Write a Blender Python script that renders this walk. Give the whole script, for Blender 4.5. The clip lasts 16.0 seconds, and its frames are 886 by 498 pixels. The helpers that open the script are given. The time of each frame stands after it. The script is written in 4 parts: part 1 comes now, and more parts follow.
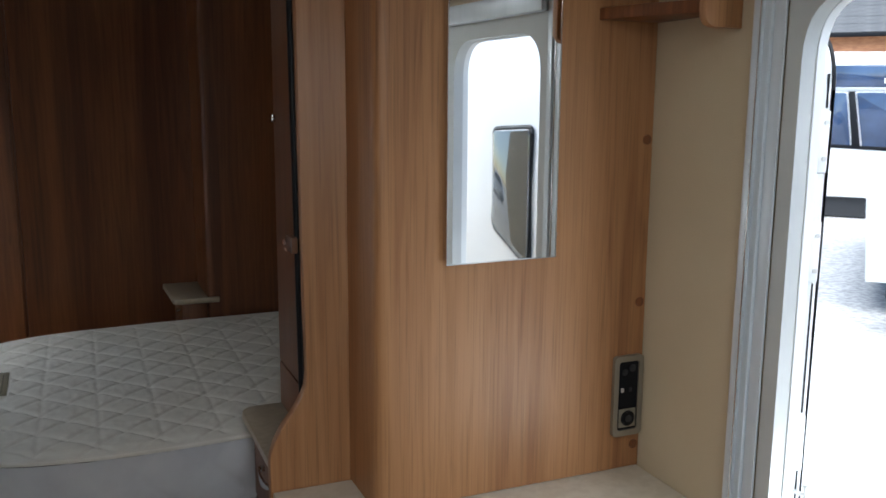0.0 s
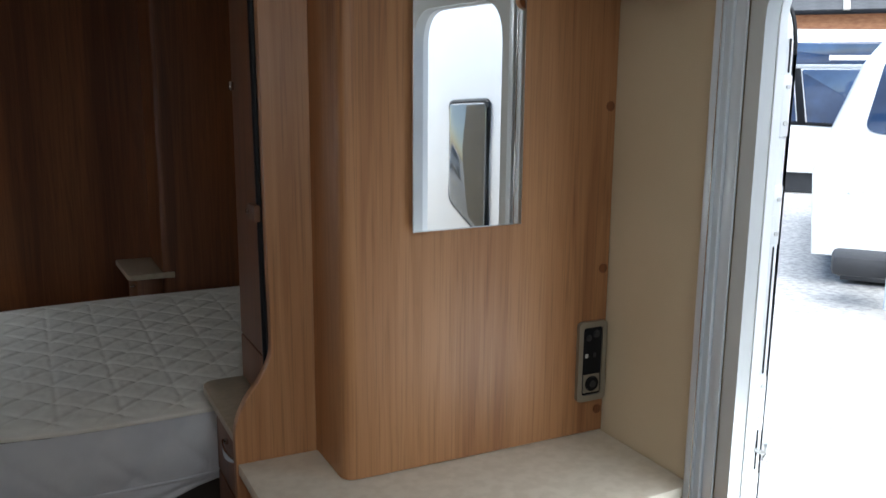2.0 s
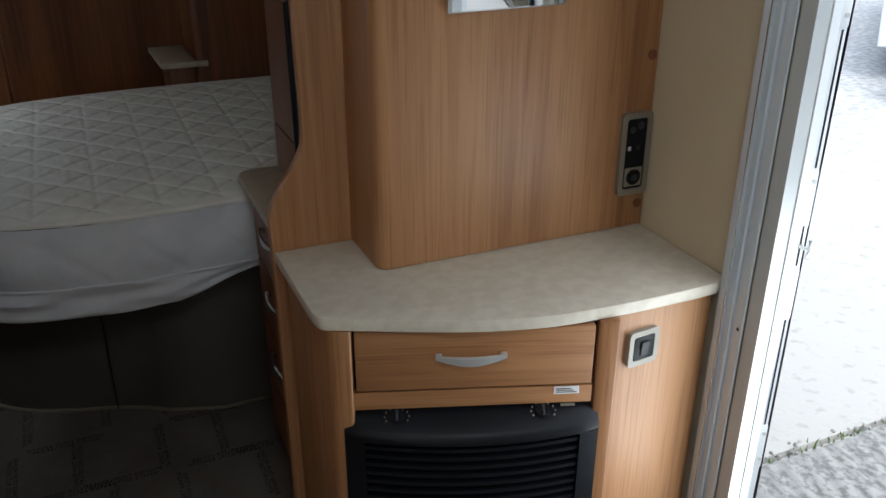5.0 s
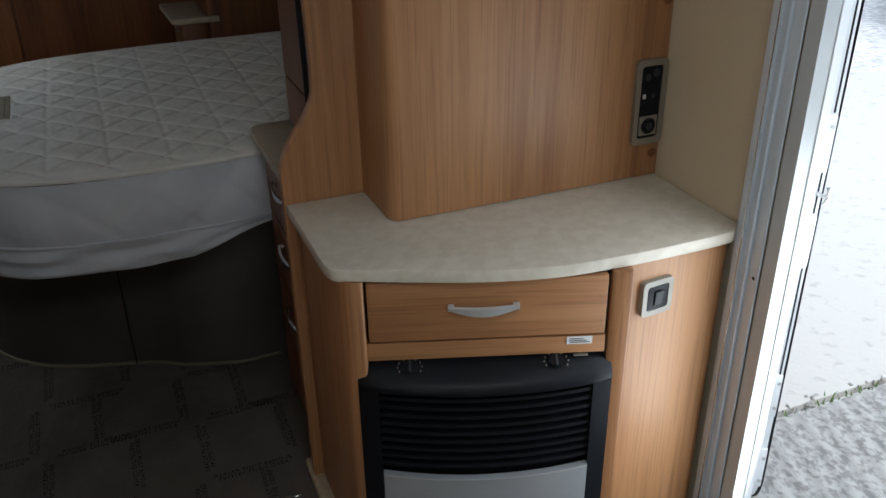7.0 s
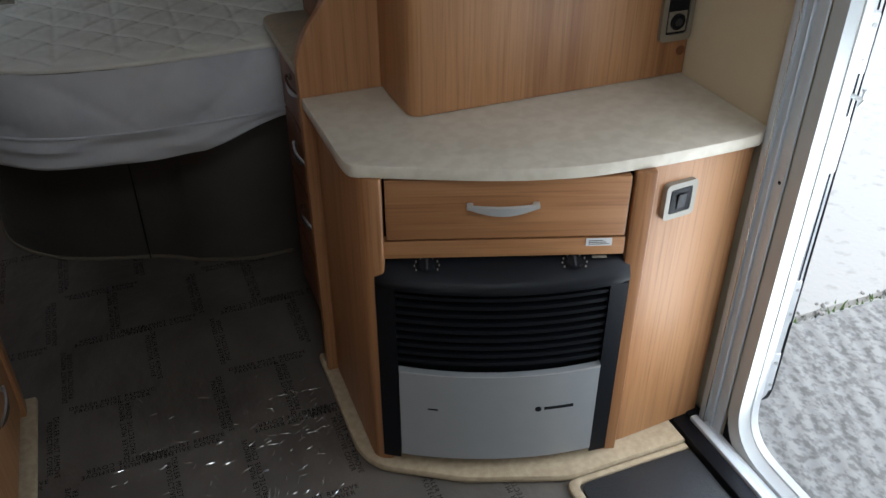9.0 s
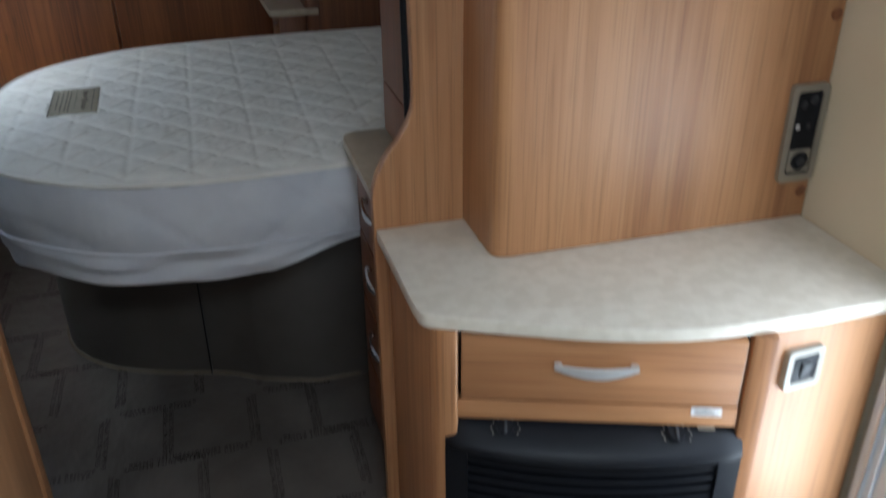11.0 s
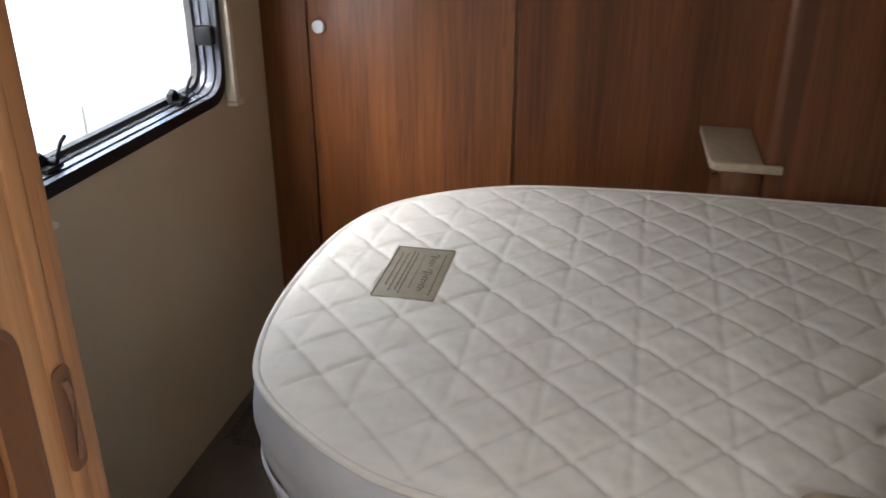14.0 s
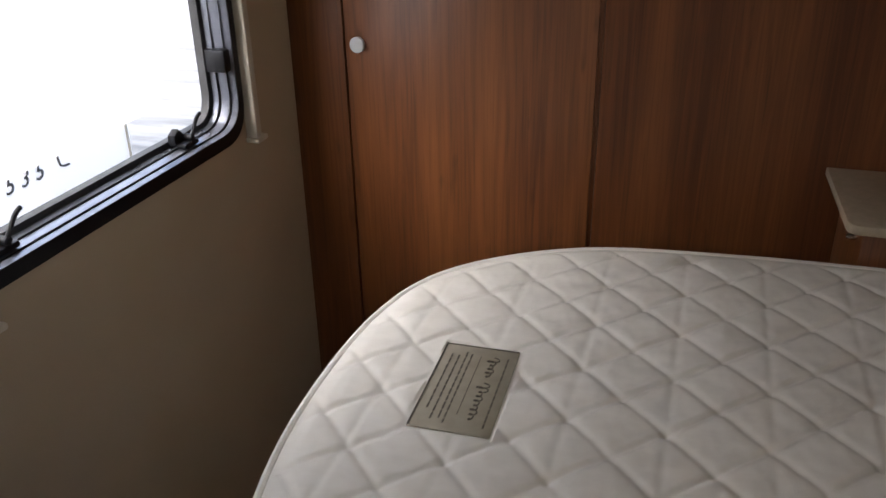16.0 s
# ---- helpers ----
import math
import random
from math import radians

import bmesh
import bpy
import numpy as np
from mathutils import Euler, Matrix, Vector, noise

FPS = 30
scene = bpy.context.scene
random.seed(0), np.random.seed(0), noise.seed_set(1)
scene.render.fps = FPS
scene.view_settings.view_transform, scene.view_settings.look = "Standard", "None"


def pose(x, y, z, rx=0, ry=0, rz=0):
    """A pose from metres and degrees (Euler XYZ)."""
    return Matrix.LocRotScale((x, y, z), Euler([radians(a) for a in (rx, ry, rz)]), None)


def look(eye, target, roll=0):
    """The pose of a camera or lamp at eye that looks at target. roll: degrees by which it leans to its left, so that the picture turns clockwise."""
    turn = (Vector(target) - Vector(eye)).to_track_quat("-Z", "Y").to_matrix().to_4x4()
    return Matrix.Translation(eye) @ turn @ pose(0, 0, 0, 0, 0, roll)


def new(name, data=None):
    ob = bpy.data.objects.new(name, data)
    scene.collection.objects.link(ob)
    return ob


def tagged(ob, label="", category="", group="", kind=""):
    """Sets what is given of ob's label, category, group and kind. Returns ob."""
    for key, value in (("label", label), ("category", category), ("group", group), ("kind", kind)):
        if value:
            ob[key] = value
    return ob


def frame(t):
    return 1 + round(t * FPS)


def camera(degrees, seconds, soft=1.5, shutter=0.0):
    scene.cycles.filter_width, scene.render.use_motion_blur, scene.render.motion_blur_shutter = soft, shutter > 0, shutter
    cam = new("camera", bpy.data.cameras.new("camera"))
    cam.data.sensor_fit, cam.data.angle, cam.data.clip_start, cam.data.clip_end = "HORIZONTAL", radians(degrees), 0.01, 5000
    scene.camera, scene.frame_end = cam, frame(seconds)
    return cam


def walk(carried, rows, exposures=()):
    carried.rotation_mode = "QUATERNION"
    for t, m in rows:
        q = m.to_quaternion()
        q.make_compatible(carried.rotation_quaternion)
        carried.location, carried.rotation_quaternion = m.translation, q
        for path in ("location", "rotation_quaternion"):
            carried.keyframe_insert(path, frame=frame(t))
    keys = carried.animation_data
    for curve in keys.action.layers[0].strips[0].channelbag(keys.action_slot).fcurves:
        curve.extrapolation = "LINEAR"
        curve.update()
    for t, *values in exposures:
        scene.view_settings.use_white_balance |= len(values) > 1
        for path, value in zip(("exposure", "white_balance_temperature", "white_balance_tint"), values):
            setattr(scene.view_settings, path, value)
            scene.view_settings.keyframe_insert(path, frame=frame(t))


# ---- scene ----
cam = camera(55.3, 16.0, shutter=0.5)
PATH = [
    (0, (0.64, 0.566, 1.601), (1.417, 2.378, 1.265), 0.4),
    (0.5, (0.61, 0.574, 1.578), (1.466, 2.356, 1.277), 0.1),
    (1, (0.609, 0.566, 1.576), (1.497, 2.333, 1.275), 0.5),
    (1.5, (0.633, 0.56, 1.587), (1.5, 2.328, 1.237), 0.4),
    (2, (0.619, 0.582, 1.577), (1.493, 2.339, 1.191), 0.5),
    (2.5, (0.65, 0.577, 1.578), (1.464, 2.346, 1.123), 0.5),
    (3, (0.649, 0.599, 1.581), (1.444, 2.355, 1.045), 0.2),
    (3.5, (0.653, 0.613, 1.56), (1.412, 2.353, 0.93), -0.3),
    (4, (0.655, 0.63, 1.559), (1.396, 2.334, 0.817), 0.0),
    (6.5, (0.665, 0.618, 1.528), (1.351, 2.272, 0.636), -0.8),
    (7, (0.668, 0.622, 1.526), (1.335, 2.264, 0.6), -0.9),
    (7.5, (0.667, 0.628, 1.514), (1.323, 2.25, 0.545), -0.6),
    (8, (0.662, 0.639, 1.505), (1.299, 2.227, 0.47), -0.5),
    (8.2, (0.655, 0.642, 1.509), (1.288, 2.213, 0.445), -0.1),
    (10.3, (0.657, 0.685, 1.498), (1.221, 2.224, 0.352), -1.1),
    (10.5, (0.656, 0.730, 1.500), (1.226, 2.290, 0.386), -0.5),
    (10.7, (0.677, 0.776, 1.509), (1.197, 2.379, 0.433), -0.5),
    (11, (0.712, 0.847, 1.507), (1.187, 2.546, 0.564), -0.5),
    (11.5, (0.778, 0.975, 1.533), (1.192, 2.738, 0.684), 0.1),
    (12, (0.764, 1.122, 1.556), (1.087, 2.957, 0.829), 0.4),
    (12.5, (0.696, 1.34, 1.559), (0.975, 3.177, 0.821), 1.7),
    (13, (0.68, 1.498, 1.56), (0.844, 3.331, 0.776), 1.2),
    (13.5, (0.717, 1.69, 1.537), (0.59, 3.536, 0.779), 1.4),
    (14, (0.752, 1.829, 1.54), (0.337, 3.596, 0.7), 0.0),
    (14.5, (0.708, 1.958, 1.535), (0.249, 3.709, 0.684), -0.3),
    (15, (0.632, 2.109, 1.545), (0.246, 3.88, 0.7), -0.3),
    (15.5, (0.62, 2.209, 1.539), (0.113, 3.943, 0.682), -1.7),
    (16, (0.641, 2.284, 1.544), (0.094, 3.996, 0.667), -1.1),
]
EXPOSURES = [
    (0.0, 1.43, 6150, 6), (2.0, 1.24, 6150, 6), (4.0, 1.08, 6150, 5), (8.0, 0.95, 6050, 5), (10.3, 1.5, 6000, 6), (11.0, 1.92, 5600, 4), (11.5, 2.12, 5500, 4),
    (12.0, 2.25, 4900, -8), (12.6, 2.3, 4900, -9), (12.9, 2.5, 5700, 4), (13.3, 2.7, 6400, 10), (14.0, 2.72, 6650, 12), (15.0, 2.22, 6900, 14), (16.0, 2.1, 6950, 15),
]
walk(cam, [(t, look(eye, target, roll)) for t, eye, target, roll in PATH], EXPOSURES)

# ---- world and light ----
world = bpy.data.worlds.new("world")
scene.world = world
world.use_nodes = True
sky = world.node_tree.nodes.new("ShaderNodeTexSky")
sky.sky_type, sky.sun_disc = "NISHITA", False
sky.sun_elevation, sky.sun_rotation = radians(60), radians(197)
back = world.node_tree.nodes["Background"]
back.inputs["Strength"].default_value = 0.15
world.node_tree.links.new(sky.outputs[0], back.inputs[0])
sun = new("sun", bpy.data.lights.new("sun", "SUN"))
sun.data.energy, sun.data.angle, sun.data.color = 3.4, radians(90), (1.0, 0.97, 0.93)
sun.matrix_world = look((-1.5, -5, 9), (0, 0, 0))


def area_lamp(name, eye, target, w, h, watts, color=(0.93, 0.97, 1.0)):
    lamp = new(name, bpy.data.lights.new(name, "AREA"))
    lamp.data.shape, lamp.data.size, lamp.data.size_y = "RECTANGLE", w, h
    lamp.data.energy, lamp.data.color = watts, color
    lamp.matrix_world = look(eye, target)
    return lamp


# Added fill lamp above an unseen ceiling opening; brightens worktop and cabinet.
area_lamp("ceiling_fill", (0.92, 0.70, 2.06), (0.92, 0.70, 0), 0.55, 0.55, 5.2)
# Added side fill opposite the door, with no visible source.
area_lamp("kitchen_side_fill", (-0.38, 0.05, 1.3), (1, 0.25, 0.9), 0.95, 0.55, 4.2)
# Weak fill added at the unseen front end, for faces turned that way.
area_lamp("front_fill", (0.71, -2.58, 1.25), (0.71, 0, 0.7), 1.55, 0.65, 1.9)
area_lamp("door_light", (1.86, 1.44, 0.52), (0, 1.44, 0.75), 0.44, 0.8, 3.6)
area_lamp("bedroom_window_light", (-0.45, 3.49, 1.28), (1, 3.49, 0.9), 0.72, 0.56, 0.46)


# ---- materials ----
def material(name, color, rough=0.5, metal=0.0, second=None, scale=(8, 8, 8), detail=6, bump=0.0, bump_scale=(60, 60, 60), mix=(0.35, 0.65), coat=0.0, spec=0.5):
    """A procedural surface: two colours mixed by noise, fine relief and uneven gloss."""
    m = bpy.data.materials.new(name)
    m.use_nodes = True
    n, l = m.node_tree.nodes, m.node_tree.links
    b = n["Principled BSDF"]
    b.inputs["Metallic"].default_value = metal
    b.inputs["Coat Weight"].default_value = coat
    b.inputs["Specular IOR Level"].default_value = spec
    co = n.new("ShaderNodeTexCoord")

    def noise_at(size, det=6):
        mp, nz = n.new("ShaderNodeMapping"), n.new("ShaderNodeTexNoise")
        mp.inputs["Scale"].default_value = size
        nz.inputs["Scale"].default_value, nz.inputs["Detail"].default_value = 1.0, det
        l.new(co.outputs["Object"], mp.inputs[0])
        l.new(mp.outputs[0], nz.inputs["Vector"])
        return nz

    big = noise_at(scale, detail)
    ramp = n.new("ShaderNodeValToRGB")
    second = second or [c * 0.82 for c in color]
    ramp.color_ramp.elements[0].color, ramp.color_ramp.elements[1].color = (*second, 1), (*color, 1)
    ramp.color_ramp.elements[0].position, ramp.color_ramp.elements[1].position = mix
    l.new(big.outputs["Fac"], ramp.inputs[0])
    l.new(ramp.outputs[0], b.inputs["Base Color"])
    fine = noise_at(bump_scale, 4)
    rr = n.new("ShaderNodeMapRange")
    rr.inputs["To Min"].default_value, rr.inputs["To Max"].default_value = rough * 0.85, min(1, rough * 1.15)
    l.new(fine.outputs["Fac"], rr.inputs["Value"])
    l.new(rr.outputs[0], b.inputs["Roughness"])
    if bump:
        bp = n.new("ShaderNodeBump")
        bp.inputs["Strength"].default_value, bp.inputs["Distance"].default_value = bump, 0.012 if name.startswith("filmed") else 0.004
        l.new(fine.outputs["Fac"], bp.inputs["Height"])
        l.new(bp.outputs[0], b.inputs["Normal"])
        if coat:
            l.new(bp.outputs[0], b.inputs["Coat Normal"])
    return m


def wood(name, light, mid, dark, along="z", rough=0.44, turn=0.0, flecks=0.0):
    """Foiled wood-grain board: broad bands, drifting figure and thin pores along the grain."""
    m = bpy.data.materials.new(name)
    m.use_nodes = True
    n, l = m.node_tree.nodes, m.node_tree.links
    b = n["Principled BSDF"]
    co = n.new("ShaderNodeTexCoord")
    turned = n.new("ShaderNodeMapping")
    turned.inputs["Rotation"].default_value = (0, 0, radians(turn))
    l.new(co.outputs["Object"], turned.inputs[0])

    def grain(across, length, det, distort=0.0):
        mp, nz = n.new("ShaderNodeMapping"), n.new("ShaderNodeTexNoise")
        mp.inputs["Scale"].default_value = {"z": (across, across, length), "x": (length, across, across)}[along]
        nz.inputs["Scale"].default_value, nz.inputs["Detail"].default_value = 1.0, det
        nz.inputs["Distortion"].default_value = distort
        l.new(turned.outputs[0], mp.inputs[0])
        l.new(mp.outputs[0], nz.inputs["Vector"])
        return nz.outputs["Fac"]

    broad, figure, pores = grain(6, 0.3, 3, 0.5), grain(26, 1.1, 6, 2.2), grain(210, 4.0, 4)
    mixer = n.new("ShaderNodeMath")
    mixer.operation = "MULTIPLY_ADD"
    mixer.inputs[1].default_value = 0.45
    l.new(figure, mixer.inputs[0])
    half = n.new("ShaderNodeMath")
    half.operation = "MULTIPLY"
    half.inputs[1].default_value = 0.6
    l.new(broad, half.inputs[0])
    l.new(half.outputs[0], mixer.inputs[2])
    ramp = n.new("ShaderNodeValToRGB")
    e = ramp.color_ramp.elements
    e[0].color, e[0].position, e[1].color, e[1].position = (*dark, 1), 0.4, (*light, 1), 0.63
    new_e = e.new(0.5)
    new_e.color = (*mid, 1)
    l.new(mixer.outputs[0], ramp.inputs[0])
    pr = n.new("ShaderNodeMapRange")
    pr.inputs["From Min"].default_value, pr.inputs["From Max"].default_value = 0.32, 0.5
    pr.inputs["To Min"].default_value, pr.inputs["To Max"].default_value = 0.76, 1.0
    l.new(pores, pr.inputs["Value"])
    mul = n.new("ShaderNodeMix")
    mul.data_type, mul.blend_type = "RGBA", "MULTIPLY"
    mul.inputs["Factor"].default_value = 1.0
    l.new(ramp.outputs[0], mul.inputs[6])
    l.new(pr.outputs[0], mul.inputs[7])
    knots = n.new("ShaderNodeMapRange")
    knots.inputs["From Min"].default_value, knots.inputs["From Max"].default_value = 0.66, 0.76
    knots.inputs["To Min"].default_value, knots.inputs["To Max"].default_value = 1.0, 1.0 - flecks
    l.new(grain(24, 5.0, 3), knots.inputs["Value"])
    spots = n.new("ShaderNodeMix")
    spots.data_type, spots.blend_type = "RGBA", "MULTIPLY"
    spots.inputs["Factor"].default_value = 1.0
    l.new(mul.outputs[2], spots.inputs[6])
    l.new(knots.outputs[0], spots.inputs[7])
    l.new(spots.outputs[2], b.inputs["Base Color"])
    b.inputs["Roughness"].default_value = rough
    bp = n.new("ShaderNodeBump")
    bp.inputs["Strength"].default_value, bp.inputs["Distance"].default_value = 0.12, 0.001
    l.new(pores, bp.inputs["Height"])
    l.new(bp.outputs[0], b.inputs["Normal"])
    return m


WOOD = wood("cherry_board", (0.38, 0.187, 0.08), (0.31, 0.142, 0.057), (0.225, 0.097, 0.038), flecks=0.12)
WOOD_X = wood("cherry_board_cross", (0.38, 0.187, 0.08), (0.335, 0.156, 0.064), (0.285, 0.126, 0.05), along="x", turn=19.4, flecks=0.1)
# Darker, redder board tone for the bedroom, pelmet, shelf and unit interior.
WOOD_D = wood("dark_board", (0.21, 0.073, 0.0225), (0.15, 0.049, 0.0152), (0.10, 0.031, 0.01), flecks=0.4)
CREAM = material("cream_vinyl_wall", (0.54, 0.445, 0.31), 0.6, second=(0.50, 0.405, 0.275), scale=(3, 3, 3), bump=0.15, bump_scale=(300, 300, 300))
CEIL = material("ceiling_board", (0.72, 0.69, 0.62), 0.6, bump=0.1)
HEADV = material("pale_headboard_vinyl", (0.66, 0.63, 0.57), 0.5, second=(0.61, 0.58, 0.52), scale=(6, 6, 6), bump=0.25, bump_scale=(260, 260, 260))
STONE = material("speckled_laminate", (0.57, 0.515, 0.425), 0.42, second=(0.515, 0.458, 0.37), scale=(38, 38, 38), detail=9, mix=(0.4, 0.6), bump=0.05, bump_scale=(200, 200, 200))
STONE_B = material("beige_laminate", (0.43, 0.36, 0.27), 0.42, second=(0.36, 0.30, 0.22), scale=(60, 60, 60), detail=8)
TICK = material("mattress_ticking", (0.78, 0.76, 0.71), 0.85, second=(0.72, 0.70, 0.65), scale=(14, 30, 14), bump=0.25, bump_scale=(500, 500, 500), spec=0.2)
SIDE = material("mattress_border", (0.62, 0.63, 0.66), 0.85, second=(0.55, 0.56, 0.60), scale=(9, 9, 9), bump=0.3, bump_scale=(350, 350, 350), spec=0.2)
BASE = material("dark_bed_base", (0.075, 0.066, 0.058), 0.5, second=(0.058, 0.05, 0.044), scale=(5, 5, 5), bump=0.1)
ALU = material("anodised_aluminium", (0.60, 0.64, 0.68), 0.34, 0.15, second=(0.55, 0.59, 0.63), scale=(30, 30, 2), bump=0.04)
CHAN = material("grey_window_channel", (0.20, 0.22, 0.27), 0.2, 0.6, scale=(20, 20, 20))
BRONZE = material("bronze_plastic", (0.27, 0.24, 0.19), 0.36, 0.45)
CHROME = material("chrome", (0.78, 0.78, 0.78), 0.16, 1.0)
SATIN = material("satin_nickel", (0.62, 0.615, 0.60), 0.3, 0.6)
SILVER = material("silver_painted_steel", (0.42, 0.43, 0.44), 0.38, 0.55, second=(0.405, 0.415, 0.425), scale=(20, 20, 20), bump=0.06, bump_scale=(900, 900, 900))
BLACK = material("black_plastic", (0.0065, 0.007, 0.0095), 0.4, second=(0.005, 0.0055, 0.007), spec=0.17, bump=0.15, bump_scale=(500, 500, 500))
RUBBER = material("black_rubber", (0.02, 0.021, 0.024), 0.6, bump=0.3, bump_scale=(150, 150, 150))
WHITE = material("white_plastic", (0.78, 0.79, 0.79), 0.4, scale=(4, 4, 4), second=(0.73, 0.74, 0.74))
GREYW = material("pale_grey_frame", (0.50, 0.51, 0.50), 0.45, scale=(5, 5, 5), second=(0.46, 0.47, 0.46))
BEIGEP = material("beige_plastic", (0.25, 0.228, 0.185), 0.4)
CARPET = material("tan_edging", (0.42, 0.33, 0.22), 0.9, second=(0.34, 0.26, 0.17), scale=(70, 70, 70), bump=0.5, bump_scale=(400, 400, 400))
FILMED = material("filmed_dark_vinyl", (0.115, 0.099, 0.087), 0.3, second=(0.08, 0.068, 0.06), scale=(7, 5, 7), bump=0.55, bump_scale=(17, 11, 17), coat=0.4)
TRIMD = material("dark_tan_trim", (0.15, 0.12, 0.085), 0.8)
INK = material("black_ink", (0.006, 0.006, 0.006), 0.8, spec=0.1)
GLINT = material("film_glint_metal", (0.55, 0.54, 0.52), 0.22, 0.7)
LABEL = material("woven_label", (0.34, 0.31, 0.24), 0.7, second=(0.30, 0.27, 0.21), scale=(40, 40, 40))
INKB = material("brown_ink", (0.12, 0.104, 0.085), 0.7)
STRAP = material("brown_leather", (0.13, 0.055, 0.025), 0.55, bump=0.3)
PAPER = material("white_paper", (0.75, 0.75, 0.75), 0.7)
PAINT = material("white_vehicle_paint", (0.8, 0.8, 0.8), 0.3, scale=(1, 1, 1), second=(0.76, 0.77, 0.78), coat=0.5)
GLASSD = material("tinted_vehicle_glass", (0.03, 0.06, 0.13), 0.06, scale=(1.5, 1.5, 1.5), second=(0.015, 0.03, 0.07), coat=1.0)
BLIND = material("cream_blind_rail", (0.72, 0.67, 0.56), 0.4)
CONC = material("concrete_yard", (0.43, 0.41, 0.375), 0.9, second=(0.33, 0.31, 0.28), scale=(16, 16, 16), detail=12, mix=(0.27, 0.42), bump=0.9, bump_scale=(45, 45, 45))
TARMAC = material("worn_tarmac", (0.29, 0.287, 0.28), 0.8, second=(0.15, 0.15, 0.15), scale=(1.2, 7, 1.2), detail=10, bump=0.8, bump_scale=(30, 60, 30))
YELLOW = material("yellow_road_paint", (0.6, 0.45, 0.08), 0.7)
ONEWAY = material("dark_reflective_acrylic", (0.15, 0.15, 0.145), 0.05, 0.75, scale=(2, 2, 2), second=(0.13, 0.13, 0.125), coat=0.3)
def ribbed(m, pitch, depth):
    """Tamped ribs across a slab: darker hollows and relief."""
    n, l = m.node_tree.nodes, m.node_tree.links
    b = n["Principled BSDF"]
    wave = n.new("ShaderNodeTexWave")
    wave.inputs["Scale"].default_value, wave.inputs["Distortion"].default_value = 0.314 / pitch, 0.9
    wave.inputs["Detail"].default_value, wave.inputs["Detail Scale"].default_value = 6, 3.0
    co = n.new("ShaderNodeTexCoord")
    slant = n.new("ShaderNodeMapping")
    slant.inputs["Rotation"].default_value = (0, 0, radians(21))
    l.new(co.outputs["Object"], slant.inputs[0])
    l.new(slant.outputs[0], wave.inputs["Vector"])
    tone = n.new("ShaderNodeMapRange")
    tone.inputs["To Min"].default_value, tone.inputs["To Max"].default_value = 1.0 - depth, 1.0
    l.new(wave.outputs["Fac"], tone.inputs["Value"])
    mul = n.new("ShaderNodeMix")
    mul.data_type, mul.blend_type = "RGBA", "MULTIPLY"
    mul.inputs["Factor"].default_value = 1.0
    l.new(b.inputs["Base Color"].links[0].from_socket, mul.inputs[6])
    l.new(tone.outputs[0], mul.inputs[7])
    l.new(mul.outputs[2], b.inputs["Base Color"])
    bp = n.new("ShaderNodeBump")
    bp.inputs["Strength"].default_value, bp.inputs["Distance"].default_value = 0.4, 0.008
    l.new(wave.outputs["Fac"], bp.inputs["Height"])
    l.new(b.inputs["Normal"].links[0].from_socket, bp.inputs["Normal"])
    l.new(bp.outputs[0], b.inputs["Normal"])
    return m


CONC_D = material("worn_brushed_concrete", (0.40, 0.38, 0.345), 0.95, second=(0.22, 0.21, 0.19), scale=(48, 34, 48), detail=12, mix=(0.38, 0.56), bump=1.0, bump_scale=(60, 60, 60))
ribbed(CONC_D, 0.075, 0.24)
GRAVEL = material("gravel", (0.5, 0.49, 0.47), 0.9, second=(0.3, 0.295, 0.285), scale=(16, 16, 16), detail=10, bump=1.0, bump_scale=(40, 40, 40))
SLATE = material("slate", (0.085, 0.088, 0.092), 0.7, second=(0.055, 0.057, 0.06), scale=(3, 3, 3), bump=0.4)
BRICK = material("brick", (0.42, 0.20, 0.10), 0.85, second=(0.30, 0.13, 0.065), scale=(5, 5, 14), bump=0.4)
LEAF = material("weed_leaf", (0.09, 0.15, 0.03), 0.7, second=(0.05, 0.09, 0.02), scale=(30, 30, 30))
MIRROR = bpy.data.materials.new("mirror_silver")
MIRROR.use_nodes = True
_b = MIRROR.node_tree.nodes["Principled BSDF"]
_b.inputs["Base Color"].default_value, _b.inputs["Metallic"].default_value, _b.inputs["Roughness"].default_value = (0.9, 0.91, 0.9, 1), 1.0, 0.015
GLASS = bpy.data.materials.new("acrylic_pane")
GLASS.use_nodes = True
_b = GLASS.node_tree.nodes["Principled BSDF"]
_b.inputs["Base Color"].default_value, _b.inputs["Transmission Weight"].default_value, _b.inputs["Roughness"].default_value, _b.inputs["IOR"].default_value = (0.95, 0.97, 0.97, 1), 1.0, 0.02, 1.1


# ---- shape helpers ----
HOME = {}


def thing(name, at, label, category, group="", kind=""):
    ob = new(name)
    ob.empty_display_size = 0.1
    ob.location = at
    HOME[ob.name] = Matrix.Translation(at)
    return tagged(ob, label, category, group, kind)


def part(name, bm, mat, parent=None, label="", smooth=True):
    """Links a bmesh, built in world metres, as one mesh under a thing or a part."""
    me = bpy.data.meshes.new(name)
    bmesh.ops.recalc_face_normals(bm, faces=bm.faces)
    bm.to_mesh(me)
    bm.free()
    me.materials.append(mat)
    if smooth:
        me.shade_smooth()
        me.set_sharp_from_angle(angle=radians(32))
    ob = new(name, me)
    if parent is not None:
        ob.parent = parent
        ob.matrix_parent_inverse = HOME.get(parent.name, Matrix()).inverted()
    HOME[ob.name] = Matrix()
    return tagged(ob, label) if label else ob


def again(ob, m):
    """A further part that shares the mesh of ob, moved by m."""
    o = ob.copy()
    scene.collection.objects.link(o)
    o.matrix_basis = m
    return o


